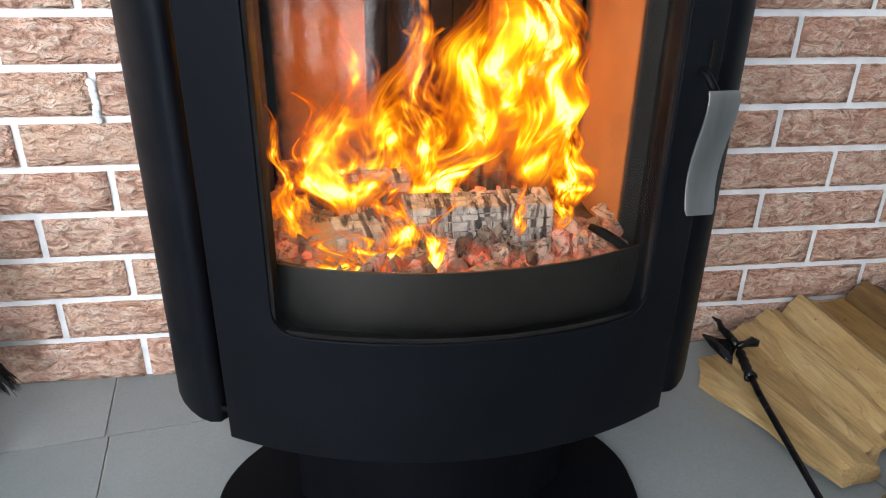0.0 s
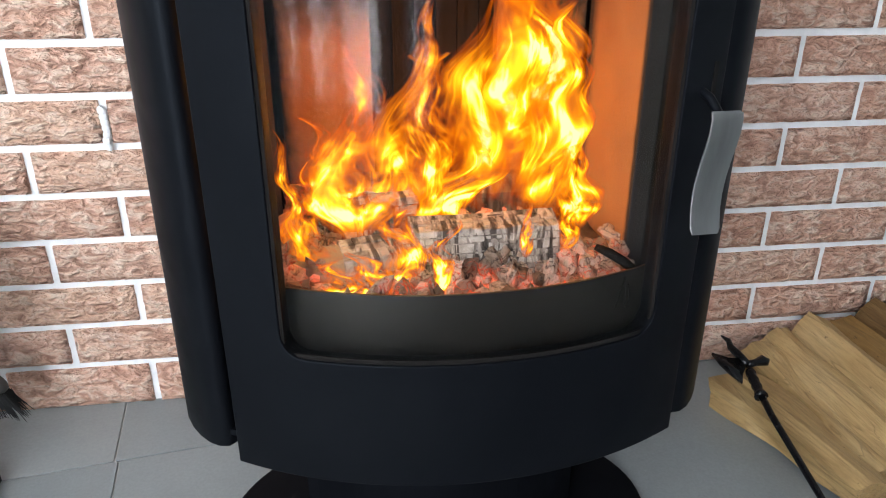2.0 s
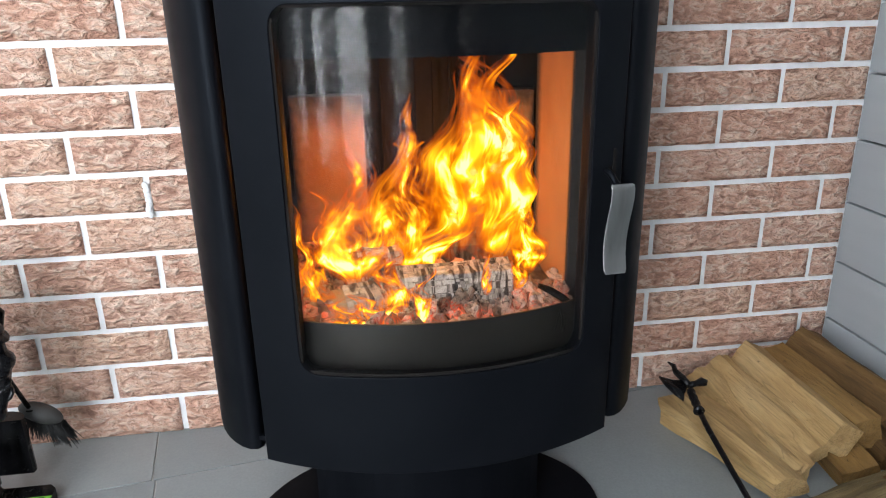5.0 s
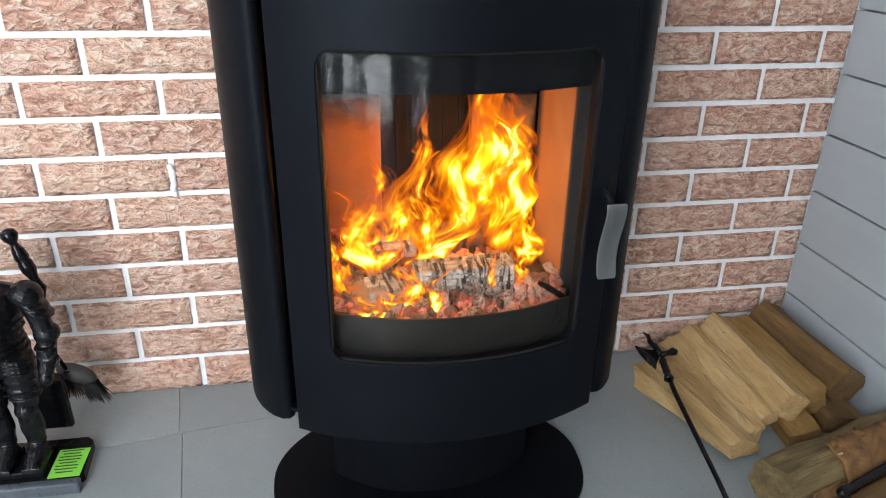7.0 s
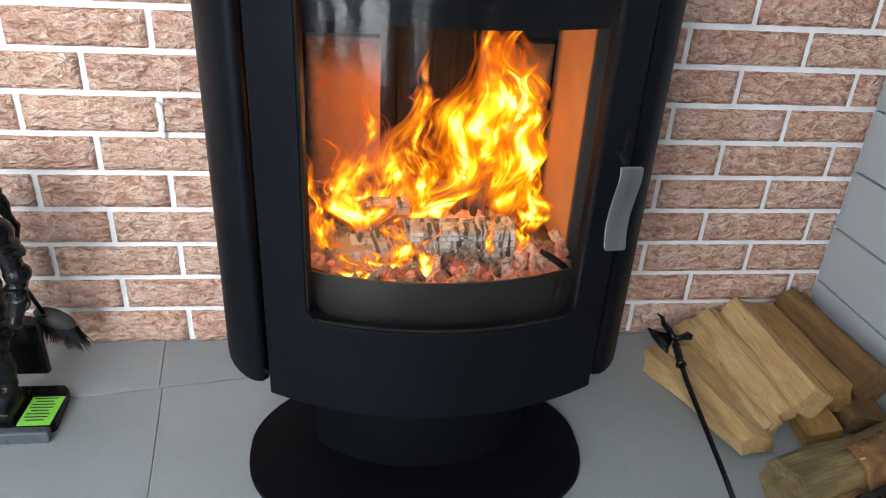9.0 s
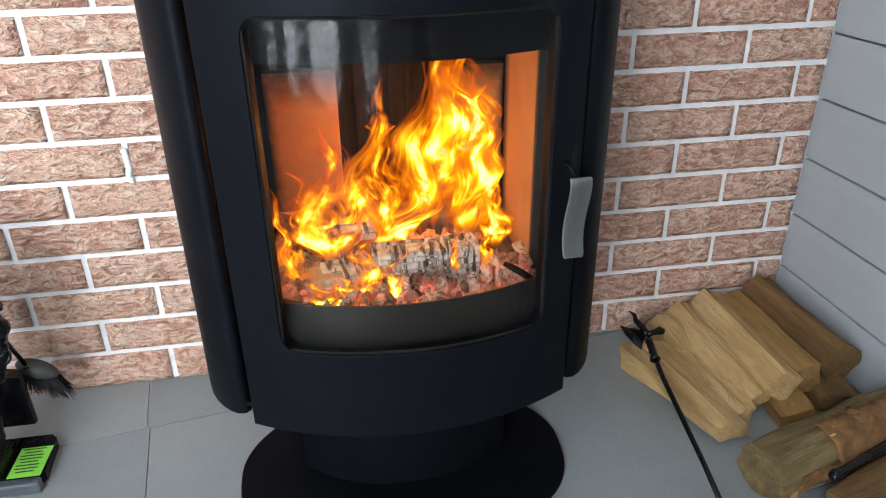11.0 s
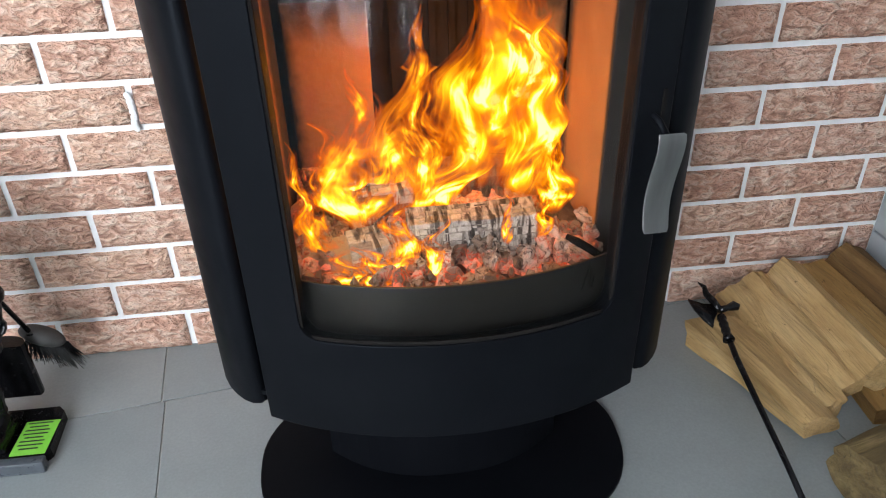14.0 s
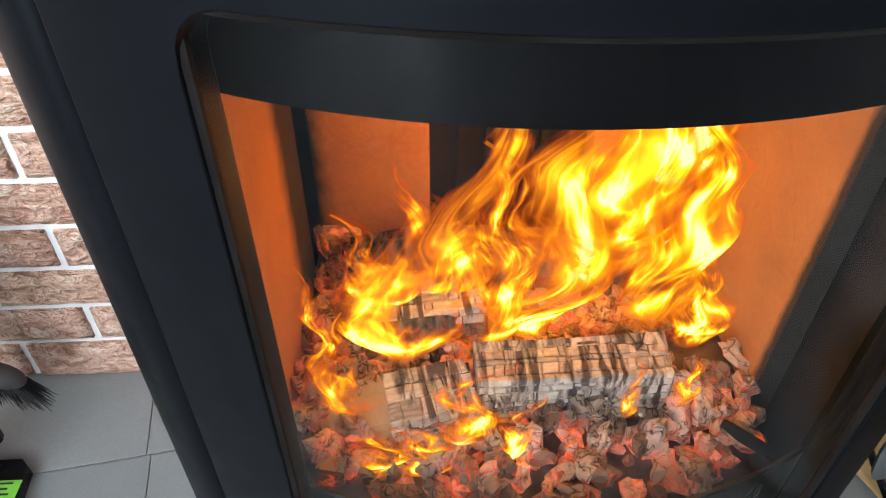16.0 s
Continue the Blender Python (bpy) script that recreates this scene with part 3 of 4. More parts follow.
SIDE = [(0.2035, -0.3960), (0.2058, -0.4150), (0.2110, -0.4205), (0.2195, -0.4195), (0.2290, -0.4130), (0.2390, -0.4020), (0.2480, -0.3890), (0.2560, -0.3720), (0.2620, -0.3520),
        (0.2660, -0.3270), (0.2680, -0.2970), (0.2680, -0.2470), (0.2660, -0.1900), (0.2600, -0.1500), (0.2460, -0.1250), (0.2195, -0.1150), (0.0000, -0.1120)]
for side in (-1, 1):
    bm = bmesh.new()
    lo = [bm.verts.new((SX + side * dx, y, Z_LOW - 0.001)) for dx, y in SIDE]
    hi = [bm.verts.new((SX + side * dx, y, Z_TOP)) for dx, y in SIDE]
    for k in range(len(SIDE) - 1):
        bm.faces.new((lo[k], lo[k + 1], hi[k + 1], hi[k]))
    ob = stove_part("side_panel", bm, STEEL, "wrapped matt black steel side panel", True)
    solid(ob, 0.003, 0.0, 0.0)
    core = boxed(SX + side * 0.190 - 0.003, SX + side * 0.190 + 0.003, -0.408, -0.125, Z_LOW + 0.008, Z_TOP - 0.01)
    stove_part("inner_wall", core, STEEL_IN)

outline = [bow(-DOOR_A + 2 * DOOR_A * k / 24, SR - 0.020) for k in range(25)] + [(SX + dx * 0.985, y) for dx, y in SIDE[2:-1]] + [(SX - dx * 0.985, y) for dx, y in SIDE[-2:1:-1]]
stove_part("bottom_plate", prism(bmesh.new(), outline, Z_LOW + 0.010, Z_LOW + 0.016), STEEL)
stove_part("top_plate", prism(bmesh.new(), outline, Z_TOP, Z_TOP + 0.008), STEEL)
stove_part("back_plate", boxed(SX - 0.186, SX + 0.186, -0.150, -0.146, Z_LOW + 0.018, Z_TOP - 0.01), STEEL_IN)

# pedestal column, with a bowed front, and the foot plate
col = [(SX + 0.158 * u, -0.364 + 0.062 * abs(u) ** 2.4) for u in [k / 12 - 1 for k in range(25)]]
stove_part("pedestal", prism(bmesh.new(), col + [(SX + 0.158, -0.15), (SX - 0.158, -0.15)], 0.008, Z_LOW + 0.010), STEEL, "bowed matt black pedestal")
foot = []
for k in range(72):
    a = 2 * math.pi * k / 72
    c, s = math.cos(a), math.sin(a)
    e, depth = (2 / 2.7, 0.172) if s < 0 else (2 / 1.9, 0.176)
    foot.append((SX - 0.004 + 0.252 * math.copysign(abs(c) ** e, c), -0.300 + depth * math.copysign(abs(s) ** e, s)))
ob = stove_part("foot_plate", prism(bmesh.new(), foot, 0.0, 0.008), STEEL, "rounded black steel foot plate")
b = ob.modifiers.new("edges", "BEVEL")
b.width, b.segments, b.limit_method = 0.002, 2, "ANGLE"

# fire chamber
stove_part("chamber_floor", prism(bmesh.new(), [bow(-0.50 + k / 24, 0.378) for k in range(25)] + [(SX + 0.183, -0.150), (SX - 0.183, -0.150)], 0.318, 0.326), STEEL_IN)
ob = stove_part("log_guard", curved_band(-0.49, 0.49, 0.371, 0.320, 0.384), BAND, "bowed grey steel log guard", True)
solid(ob, 0.004)
ob = stove_part("air_deflector", curved_band(-0.48, 0.48, 0.366, 0.657, 0.735), STEEL, "bowed dark steel air deflector", True)
solid(ob, 0.004)
baffle = bmesh.new()
vs = [baffle.verts.new(c) for c in ((SX - 0.185, -0.43, 0.715), (SX + 0.185, -0.43, 0.715), (SX + 0.185, -0.150, 0.660), (SX - 0.185, -0.150, 0.660))]
baffle.faces.new(vs)
solid(stove_part("baffle", baffle, STEEL_IN), 0.01)
for x0, x1, kind in ((-0.196, -0.097, 0), (0.041, 0.140, 2)):
    stove_part("firebrick", boxed(x0, x1, -0.178, -0.152, 0.330, 0.590, bevel=0.002), VERMICULITE[kind], "tan vermiculite lining board with sooty edges")
for side in (-1, 1):
    bm = bmesh.new()
    x = SX + side * 0.178
    box(bm, x - 0.009, x + 0.009, -0.378 if side < 0 else -0.364, -0.200, 0.328, 0.690, 0.002)
    stove_part("firebrick", bm, VERMICULITE[1 if side < 0 else 3], "tan vermiculite lining board with sooty edges")
for k in range(5):
    x = -0.072 + k * 0.024
    stove_part("grate_bar", boxed(x, x + 0.008, -0.160, -0.151, 0.40, 0.66), STEEL_IN)


mark = bmesh.new()
for pts in (((0.098, 0.352), (0.102, 0.368), (0.105, 0.380)), ((0.105, 0.380), (0.108, 0.366), (0.107, 0.354)), ((0.110, 0.372), (0.112, 0.360), (0.109, 0.350))):
    tube(mark, [(*bow(math.asin((x - SX) / 0.3722), 0.3722), z) for x, z in pts], 0.0007, 5)
stove_part("guard_mark", mark, STEEL_IN, "small dark maker's mark shape")
stove_part("guard_bracket", tube(bmesh.new(), [(0.090, -0.408, 0.394), (0.100, -0.416, 0.391), (0.112, -0.420, 0.384), (0.124, -0.420, 0.374)], [0.003, 0.0045, 0.0045, 0.004], 8), STEEL_IN, "black guard bracket", True)

# ---- fire: logs, embers, flames ----
def log_piece(name, far, near, section, material, label, group, roll=0.0, seed=0, rough=0.004, taper=1.0, bend=0.0, steps=16, per_edge=4, category="firewood"):
    """A split log: an uneven section swept from far to near; y is the grain."""
    far, near = Vector(far), Vector(near)
    length = (near - far).length
    bm = bmesh.new()
    outline = []
    for i, (x, z) in enumerate(section):
        x2, z2 = section[(i + 1) % len(section)]
        outline += [(x + (x2 - x) * k / per_edge, z + (z2 - z) * k / per_edge) for k in range(per_edge)]
    rings = []
    for j in range(steps + 1):
        q = j / steps
        s = 1.0 + (taper - 1.0) * q
        ring = []
        for i, (x, z) in enumerate(outline):
            p = Vector((x * s * 30 + seed * 7.1, q * length * 9, z * s * 30))
            d = noise.noise(p) * rough * 1.6 + noise.noise(Vector((p.x * 2.7, p.y * 1.3, p.z * 2.7))) * rough * 0.7
            r = math.hypot(x, z) or 1.0
            end = 0.5 * rough * noise.noise(Vector((x * 45, z * 45 + j, seed))) if j in (0, steps) else 0.0
            ring.append(bm.verts.new((x * s * (1 + d / r) + bend * math.sin(math.pi * q), q * length + end, z * s * (1 + d / r))))
        rings.append(ring)
    n = len(outline)
    for A, B in zip(rings, rings[1:]):
        for k in range(n):
            bm.faces.new((A[k], A[(k + 1) % n], B[(k + 1) % n], B[k]))
    for ring in (rings[0][::-1], rings[-1]):
        c = bm.verts.new(sum((v.co for v in ring), Vector()) / n)
        for k in range(n):
            bm.faces.new((ring[k], ring[(k + 1) % n], c))
    ob = tagged(part(name, bm, material), label, category, group)
    d = (near - far).normalized()
    q = Vector((0, 1, 0)).rotation_difference(d)
    ob.matrix_world = Matrix.Translation(far) @ q.to_matrix().to_4x4() @ Matrix.Rotation(radians(roll), 4, "Y")
    return ob


log_piece("burning_log", (-0.070, -0.355, 0.371), (0.069, -0.353, 0.373), [(-0.018, -0.030), (0.018, -0.030), (0.018, 0.028), (-0.016, 0.031)], CHAR,
          "charred split log with white ash, burning on embers", "logs in the fire", 0, 3, 0.003, 1.0, category="log")
log_piece("burning_log", (-0.180, -0.378, 0.364), (-0.072, -0.358, 0.368), [(-0.020, -0.020), (0.020, -0.022), (0.018, 0.018), (-0.016, 0.020)], SINGED,
          "half-burnt pale log end among embers", "logs in the fire", 6, 5, 0.004, 1.0, category="log")
log_piece("burning_log", (-0.150, -0.300, 0.392), (-0.060, -0.290, 0.396), [(-0.022, -0.026), (0.020, -0.026), (0.022, 0.018), (-0.018, 0.024)], BLACKENED,
          "short charred log lying behind the front ones", "logs in the fire", 4, 12, 0.005, 1.0, category="log")
log_piece("burning_log", (-0.165, -0.240, 0.384), (0.100, -0.235, 0.388), [(-0.026, -0.030), (0.024, -0.028), (0.030, 0.012), (0.004, 0.030), (-0.026, 0.020)], BLACKENED,
          "blackened log at the back of the fire", "logs in the fire", 0, 9, 0.006, 0.9, category="log")

def crust(log, length, half_y, half_z, start, cols, rows, seed, tops=2):
    """Cubes of cracked charcoal on the near and upper sides of a log whose grain runs along its own y."""
    rnd = random.Random(seed)
    bm = bmesh.new()

    def warp(y, u, k):
        """Wavering crack lines."""
        return (y + 0.0022 * noise.noise(Vector((u * 150, k * 3.1, seed))) + 0.0012 * noise.noise(Vector((u * 420, y * 60, seed + 5))),
                u + 0.0016 * noise.noise(Vector((y * 130, k * 2.3, seed + 9))))

    def block(y0, y1, u0, u1, top):
        lift = rnd.uniform(-0.0004, 0.0011)
        gap = rnd.uniform(0.0001, 0.0006)
        vs = []
        for h, g in ((-0.004, gap), (lift - 0.0007, gap), (lift, gap + 0.0008)):
            for y, u in ((y0 + g, u0 + g), (y1 - g, u0 + g), (y1 - g, u1 - g), (y0 + g, u1 - g)):
                yy, uu = warp(y, u, top)
                hh = h + (rnd.uniform(-0.0004, 0.0004) if h > 0 else 0)
                vs.append(bm.verts.new((uu, yy, half_z + hh) if top else (half_y + hh, yy, uu)))
        for a in (0, 4):
            for k in range(4):
                bm.faces.new([vs[a + k], vs[a + (k + 1) % 4], vs[a + 4 + (k + 1) % 4], vs[a + 4 + k]])
        bm.faces.new(vs[8:12])
        bm.faces.new(vs[3::-1])

    for side_rows, half, top in ((rows, half_z, False), (tops, abs(half_y), True)):
        cuts = [-half] + sorted(-half + 2 * half * (r + rnd.uniform(-0.25, 0.25)) / side_rows for r in range(1, side_rows)) + [half]
        for a, b in zip(cuts, cuts[1:]):
            y = start * length
            while y < length - 0.003:
                w = min(length - y, length * (1 - start) / cols * rnd.choice((0.55, 0.7, 0.9, 1.1, 1.5, 2.0)))
                block(y, y + w, a, b, top)
                y += w
    return part("char_crust", bm, CRUST, log, "cracked blocks of grey-white ash and charcoal")


for log, args in zip([o for o in bpy.data.objects if o.name.split(".")[0] == "burning_log"],
                     ((0.138, 0.0180, 0.0295, 0.0, 17, 8, 21, 5), (0.110, 0.0200, 0.0200, 0.42, 7, 4, 22, 3), (0.090, 0.0215, 0.0215, 0.1, 7, 4, 23, 4))):
    crust(log, *args)

rng = random.Random(4)


def bed_height(x, y):
    edge = min(abs(x + 0.205), abs(x - 0.139) + 0.035)
    return 0.350 + 0.016 * min(1.0, max(0.0, (y + 0.46) / 0.12)) + (0.017 * max(0.0, 1 - edge / 0.060) if y > -0.42 else 0)


em = bmesh.new()
placed = 0
while placed < 900:
    x, y = rng.uniform(-0.198, 0.132), rng.uniform(-0.458, -0.185)
    if math.hypot(x - SX, y - SY) > 0.345 or (x > 0.085 and y > -0.33):
        continue
    placed += 1
    r = rng.uniform(0.0055, 0.0125) * (1.15 if rng.random() < 0.25 else 1.0)
    c = Vector((x, y, bed_height(x, y) + rng.uniform(-0.012, 0.008)))
    m = Matrix.LocRotScale(c, Euler([rng.uniform(0, 6.3) for _ in range(3)]), Vector((r * rng.uniform(1.0, 1.5), r * rng.uniform(0.7, 1.0), r * rng.uniform(0.45, 0.8))))
    for v in bmesh.ops.create_icosphere(em, subdivisions=1 + (r > 0.009), radius=1.0, matrix=m)["verts"]:
        d = v.co - c
        q = Vector([round(a * 1.6) / 1.6 for a in d / r])          # broken flat sides
        v.co = c + d.lerp(q * r, 0.42) * (1 + 0.55 * noise.noise(v.co * 120) + 0.30 * noise.noise(v.co * 300))
tagged(part("embers", em, EMBER), "bed of glowing red embers and grey ash", "embers", kind="stuff")
bed = bmesh.new()
cells = []
for j in range(15):
    y = -0.458 + j * 0.02
    cells.append([bed.verts.new((SX + (-1 + 2 * i / 16) * min(0.168, math.sqrt(max(0.0, 0.366 ** 2 - (y - SY) ** 2))), y, bed_height(SX, y) - 0.010 + 0.004 * noise.noise(Vector((i, j, 0.5))))) for i in range(17)])
for A, B in zip(cells, cells[1:]):
    for i in range(16):
        bed.faces.new((A[i], A[i + 1], B[i + 1], B[i]))
ob = tagged(part("ash_bed", bed, ASH), "bed of fine grey ash under the embers", "ash")
solid(ob, 0.02)

FLAME = flame_material()
flames = thing("fire_flames", (SX, -0.33, 0.37), "yellow and orange flames licking up from the logs", "fire")


def tongue(x, y, z, h, w, lean, seed, turn=0.0):
    """A rolled sheet of flame, widest low down, drawn out to a wavering tip."""
    bm = bmesh.new()
    layer = bm.loops.layers.uv.new("flow")
    steps, sides = 30, 12
    rows, flow = [], {}
    for j in range(steps + 1):
        q = j / steps
        r = w * min(1.0, (q * 4.5 + 0.10) ** 0.6) * max(0.02, 1 - q) ** 0.65 * (1 + 0.55 * noise.noise(Vector((seed * 3.3, q * 4.2, 1.7))))
        cx = x + lean * q * q * h + 0.55 * w * noise.noise(Vector((seed * 5.1, q * 3.2, 0.3))) * q * 2 + 0.16 * h * q * noise.noise(Vector((seed * 2.1, q * 4.6, 6.3)))
        cy = y + 0.12 * h * q * noise.noise(Vector((seed * 4.7, q * 3.4, 9.1)))
        row = []
        for k in range(sides + 1):
            u = -1 + 2 * k / sides
            a = turn + u * 1.25 + 0.5 * noise.noise(Vector((seed, q * 3.0, 4.4)))
            edge = 1 + 0.35 * noise.noise(Vector((u * 0.9 + seed * 1.9, q * 6.5, seed))) * abs(u)
            v = bm.verts.new((cx + r * edge * math.sin(a), cy - 0.62 * r * (math.cos(a) - 0.4), z + q * h + 0.10 * w * u * u))
            flow[v] = (u, q)
            row.append(v)
        rows.append(row)
    for A, B in zip(rows, rows[1:]):
        for k in range(sides):
            f = bm.faces.new((A[k], A[k + 1], B[k + 1], B[k]))
            for lp in f.loops:
                lp[layer].uv = flow[lp.vert]
    ob = part("flame_tongue", bm, FLAME, None, "", True)
    ob.parent = flames
    ob.matrix_parent_inverse = Matrix.Translation((-SX, 0.33, -0.37))
    ob.visible_shadow = False


for spec in ((-0.160, -0.372, 0.358, 0.110, 0.030, -0.10, 1), (-0.122, -0.330, 0.375, 0.185, 0.052, 0.10, 2), (-0.146, -0.402, 0.344, 0.050, 0.036, 0.5, 3, 0.3),
             (-0.072, -0.322, 0.380, 0.170, 0.056, 0.22, 5), (-0.085, -0.392, 0.350, 0.105, 0.026, 0.25, 4), (-0.094, -0.285, 0.385, 0.215, 0.046, 0.25, 12),
             (0.012, -0.300, 0.390, 0.270, 0.070, 0.12, 7), (0.062, -0.312, 0.386, 0.210, 0.062, 0.02, 8), (0.040, -0.262, 0.385, 0.300, 0.078, -0.06, 10),
             (0.096, -0.325, 0.376, 0.120, 0.032, 0.02, 9), (-0.026, -0.318, 0.385, 0.120, 0.056, 0.10, 6),
             (-0.050, -0.402, 0.348, 0.075, 0.022, 0.15, 14), (0.032, -0.390, 0.378, 0.060, 0.011, 0.0, 13), (0.070, -0.382, 0.378, 0.062, 0.013, 0.2, 25),
             (-0.108, -0.404, 0.344, 0.055, 0.030, -0.3, 23), (-0.176, -0.350, 0.368, 0.125, 0.020, -0.05, 22),
             (0.086, -0.285, 0.400, 0.200, 0.040, -0.15, 19), (-0.048, -0.300, 0.395, 0.150, 0.044, -0.18, 31), (0.030, -0.300, 0.430, 0.225, 0.060, 0.20, 43),
             (0.074, -0.270, 0.470, 0.190, 0.058, 0.05, 37), (-0.132, -0.300, 0.400, 0.090, 0.036, -0.2, 47)):
    tongue(*spec)


# the stove stands a little askew to the wall, and its fire with it
ASKEW = Matrix.Translation((SX + 0.0135, -0.2665, 0)) @ Matrix.Rotation(radians(-0.5), 4, "Z") @ Matrix.Translation((-SX, 0.28, 0))
for ob in [stove, flames] + [o for o in bpy.data.objects if o.name.split(".")[0] in ("burning_log", "embers", "ash_bed")]:
    ob.matrix_world = ASKEW @ ob.matrix_basis

# ---- firewood stacked by the wall ----
STACK = "firewood by the wall"


def firewood(far, near, section, wood, label, **kw):
    return log_piece("firewood_log", far, near, section, WOODS[wood], label, STACK, **kw)


firewood((0.456, -0.116, 0.029), (0.503, -0.356, 0.029), [(-0.056, -0.029), (0.048, -0.030), (0.056, 0.022), (0.020, 0.030), (-0.040, 0.010)], 0,
         "pale split firewood log lying on the floor", seed=1, taper=0.60, rough=0.0055, bend=-0.004, steps=22)
firewood((0.516, -0.046, 0.034), (0.534, -0.326, 0.029), [(-0.024, -0.032), (0.018, -0.032), (0.020, 0.004), (0.006, 0.026), (-0.012, 0.030), (-0.025, 0.006)], 0,
         "knobbly honey-coloured split firewood log", seed=2, taper=0.84, rough=0.0090, bend=-0.007, steps=24)
firewood((0.560, -0.030, 0.046), (0.578, -0.304, 0.037), [(-0.014, -0.040), (0.018, -0.042), (0.019, 0.014), (0.005, 0.029), (-0.013, 0.016)], 0,
         "narrow cracked honey-coloured split firewood log", seed=12, taper=0.84, rough=0.0060, bend=0.007, steps=24)
firewood((0.640, -0.190, 0.019), (0.628, -0.340, 0.018), [(-0.030, -0.018), (0.034, -0.019), (0.030, 0.014), (-0.024, 0.017)], 1,
         "small honey-coloured firewood log under others", seed=3, rough=0.004)
firewood((0.617, -0.030, 0.060), (0.618, -0.303, 0.058), [(-0.028, -0.026), (0.026, -0.028), (0.031, 0.018), (-0.024, 0.026)], 0,
         "pale square-split firewood log on top", seed=4, taper=0.95, rough=0.0018)
firewood((0.674, -0.028, 0.056), (0.678, -0.284, 0.056), [(-0.028, -0.032), (0.026, -0.036), (0.030, 0.018), (-0.014, 0.028)], 1,
         "honey-brown split firewood log in the stack", seed=5, taper=0.95, rough=0.0025)
firewood((0.738, -0.170, 0.021), (0.724, -0.318, 0.022), [(-0.040, -0.020), (0.044, -0.020), (0.036, 0.014), (-0.026, 0.020)], 2,
         "brown firewood log at the bottom of the stack", seed=6)
firewood((0.736, -0.022, 0.074), (0.752, -0.268, 0.068), [(-0.034, -0.036), (0.030, -0.038), (0.030, 0.022), (-0.010, 0.032), (-0.032, 0.016)], 2,
         "dark split firewood log against the plank wall", seed=7, taper=1.0)
round_log = firewood((0.778, -0.378, 0.046), (0.484, -0.458, 0.045), [(0.043 * math.cos(a * math.pi / 5 + 0.3), 0.045 * math.sin(a * math.pi / 5 + 0.3) * (0.86 if a in (1, 2) else 1.0)) for a in range(10)], 3,
                     "thick round firewood log with torn bark", seed=8, rough=0.007, per_edge=3)


def log_skin(parent, name, a0, a1, y0, y1, radius, material, seed, label, bulge=0.004):
    """A ragged, curling sheet of bark on a round log whose grain runs along y."""
    bm = bmesh.new()
    n, m = 14, 18
    rows = []
    for j in range(m + 1):
        row = []
        for i in range(n + 1):
            u, q = i / n, j / m
            a = a0 + (a1 - a0) * u + 0.10 * noise.noise(Vector((q * 7, u * 2, seed)))
            y = y0 + (y1 - y0) * q + 0.012 * noise.noise(Vector((u * 6, seed, q * 2))) * (1 if j in (0, 1) else 0.4)
            r = radius + bulge * noise.noise(Vector((u * 5, q * 7, seed + 2))) + (0.006 * (1 - q * 9) if q < 0.11 else 0)
            row.append(bm.verts.new((r * math.cos(a), y, r * math.sin(a))))
        rows.append(row)
    for A, B in zip(rows, rows[1:]):
        for i in range(n):
            bm.faces.new((A[i], A[i + 1], B[i + 1], B[i]))
    ob = part(name, bm, material, parent, label, True)
    s = ob.modifiers.new("thickness", "SOLIDIFY")
    s.thickness, s.offset = 0.003, 1.0
    return ob


log_skin(round_log, "bark", 1.55, 4.5, 0.005, 0.205, 0.0475, BARK, 3, "torn orange-brown bark", 0.008)
log_skin(round_log, "bark", 2.9, 4.3, 0.19, 0.275, 0.0455, BARK, 9, "flaking grey-brown bark", 0.006)
log_skin(round_log, "bark", 1.45, 1.95, 0.13, 0.205, 0.0450, BARK, 5, "small curl of bark", 0.006)
for k, (a, y) in enumerate(((4.0, 0.288), (3.5, 0.284), (4.4, 0.286), (2.1, 0.190), (1.9, 0.175))):
    sl = bmesh.new()
    c, sn = math.cos(a), math.sin(a)
    tube(sl, [(0.040 * c, y - 0.014, 0.040 * sn), (0.047 * c, y, 0.047 * sn), (0.049 * c + 0.004 * sn, y + 0.014, 0.049 * sn - 0.004 * c)], [0.002, 0.005, 0.001], 5, 0.4)
    part("splinter", sl, WOODS[0], round_log, "pale torn splinter")
firewood((0.775, -0.470, 0.030), (0.560, -0.540, 0.028), [(-0.040, -0.028), (0.036, -0.030), (0.032, 0.018), (-0.030, 0.028)], 2,
         "split firewood log in front of the round one", seed=9, rough=0.003)
firewood((0.778, -0.545, 0.032), (0.630, -0.600, 0.032), [(-0.036, -0.030), (0.036, -0.032), (0.034, 0.026), (-0.030, 0.028)], 2,
         "short split firewood log on the floor", seed=10, rough=0.003)
rod = tagged(part("iron_rod", tube(bmesh.new(), [(0.556, -0.5060, 0.0640), (0.560, -0.5045, 0.0645), (0.568, -0.5015, 0.0650), (0.575, -0.499, 0.0655), (0.66, -0.4700, 0.0690), (0.770, -0.4330, 0.0730)], [0.004, 0.0085, 0.0090, 0.0060, 0.0065, 0.0065], 10), IRON, None, "", True),
             "black iron rod with a knob end lying on logs", "fire tool")

# ---- poker with an axe-shaped head ----
poker = thing("fire_poker", (0.44, -0.13, 0.075), "black iron poker with an axe-shaped head resting on logs", "poker")


def poker_part(name, bm, label=""):
    ob = part(name, bm, IRON, None, label, True)
    ob.parent = poker
    ob.matrix_parent_inverse = Matrix.Translation((-0.44, 0.13, -0.075))
    return ob


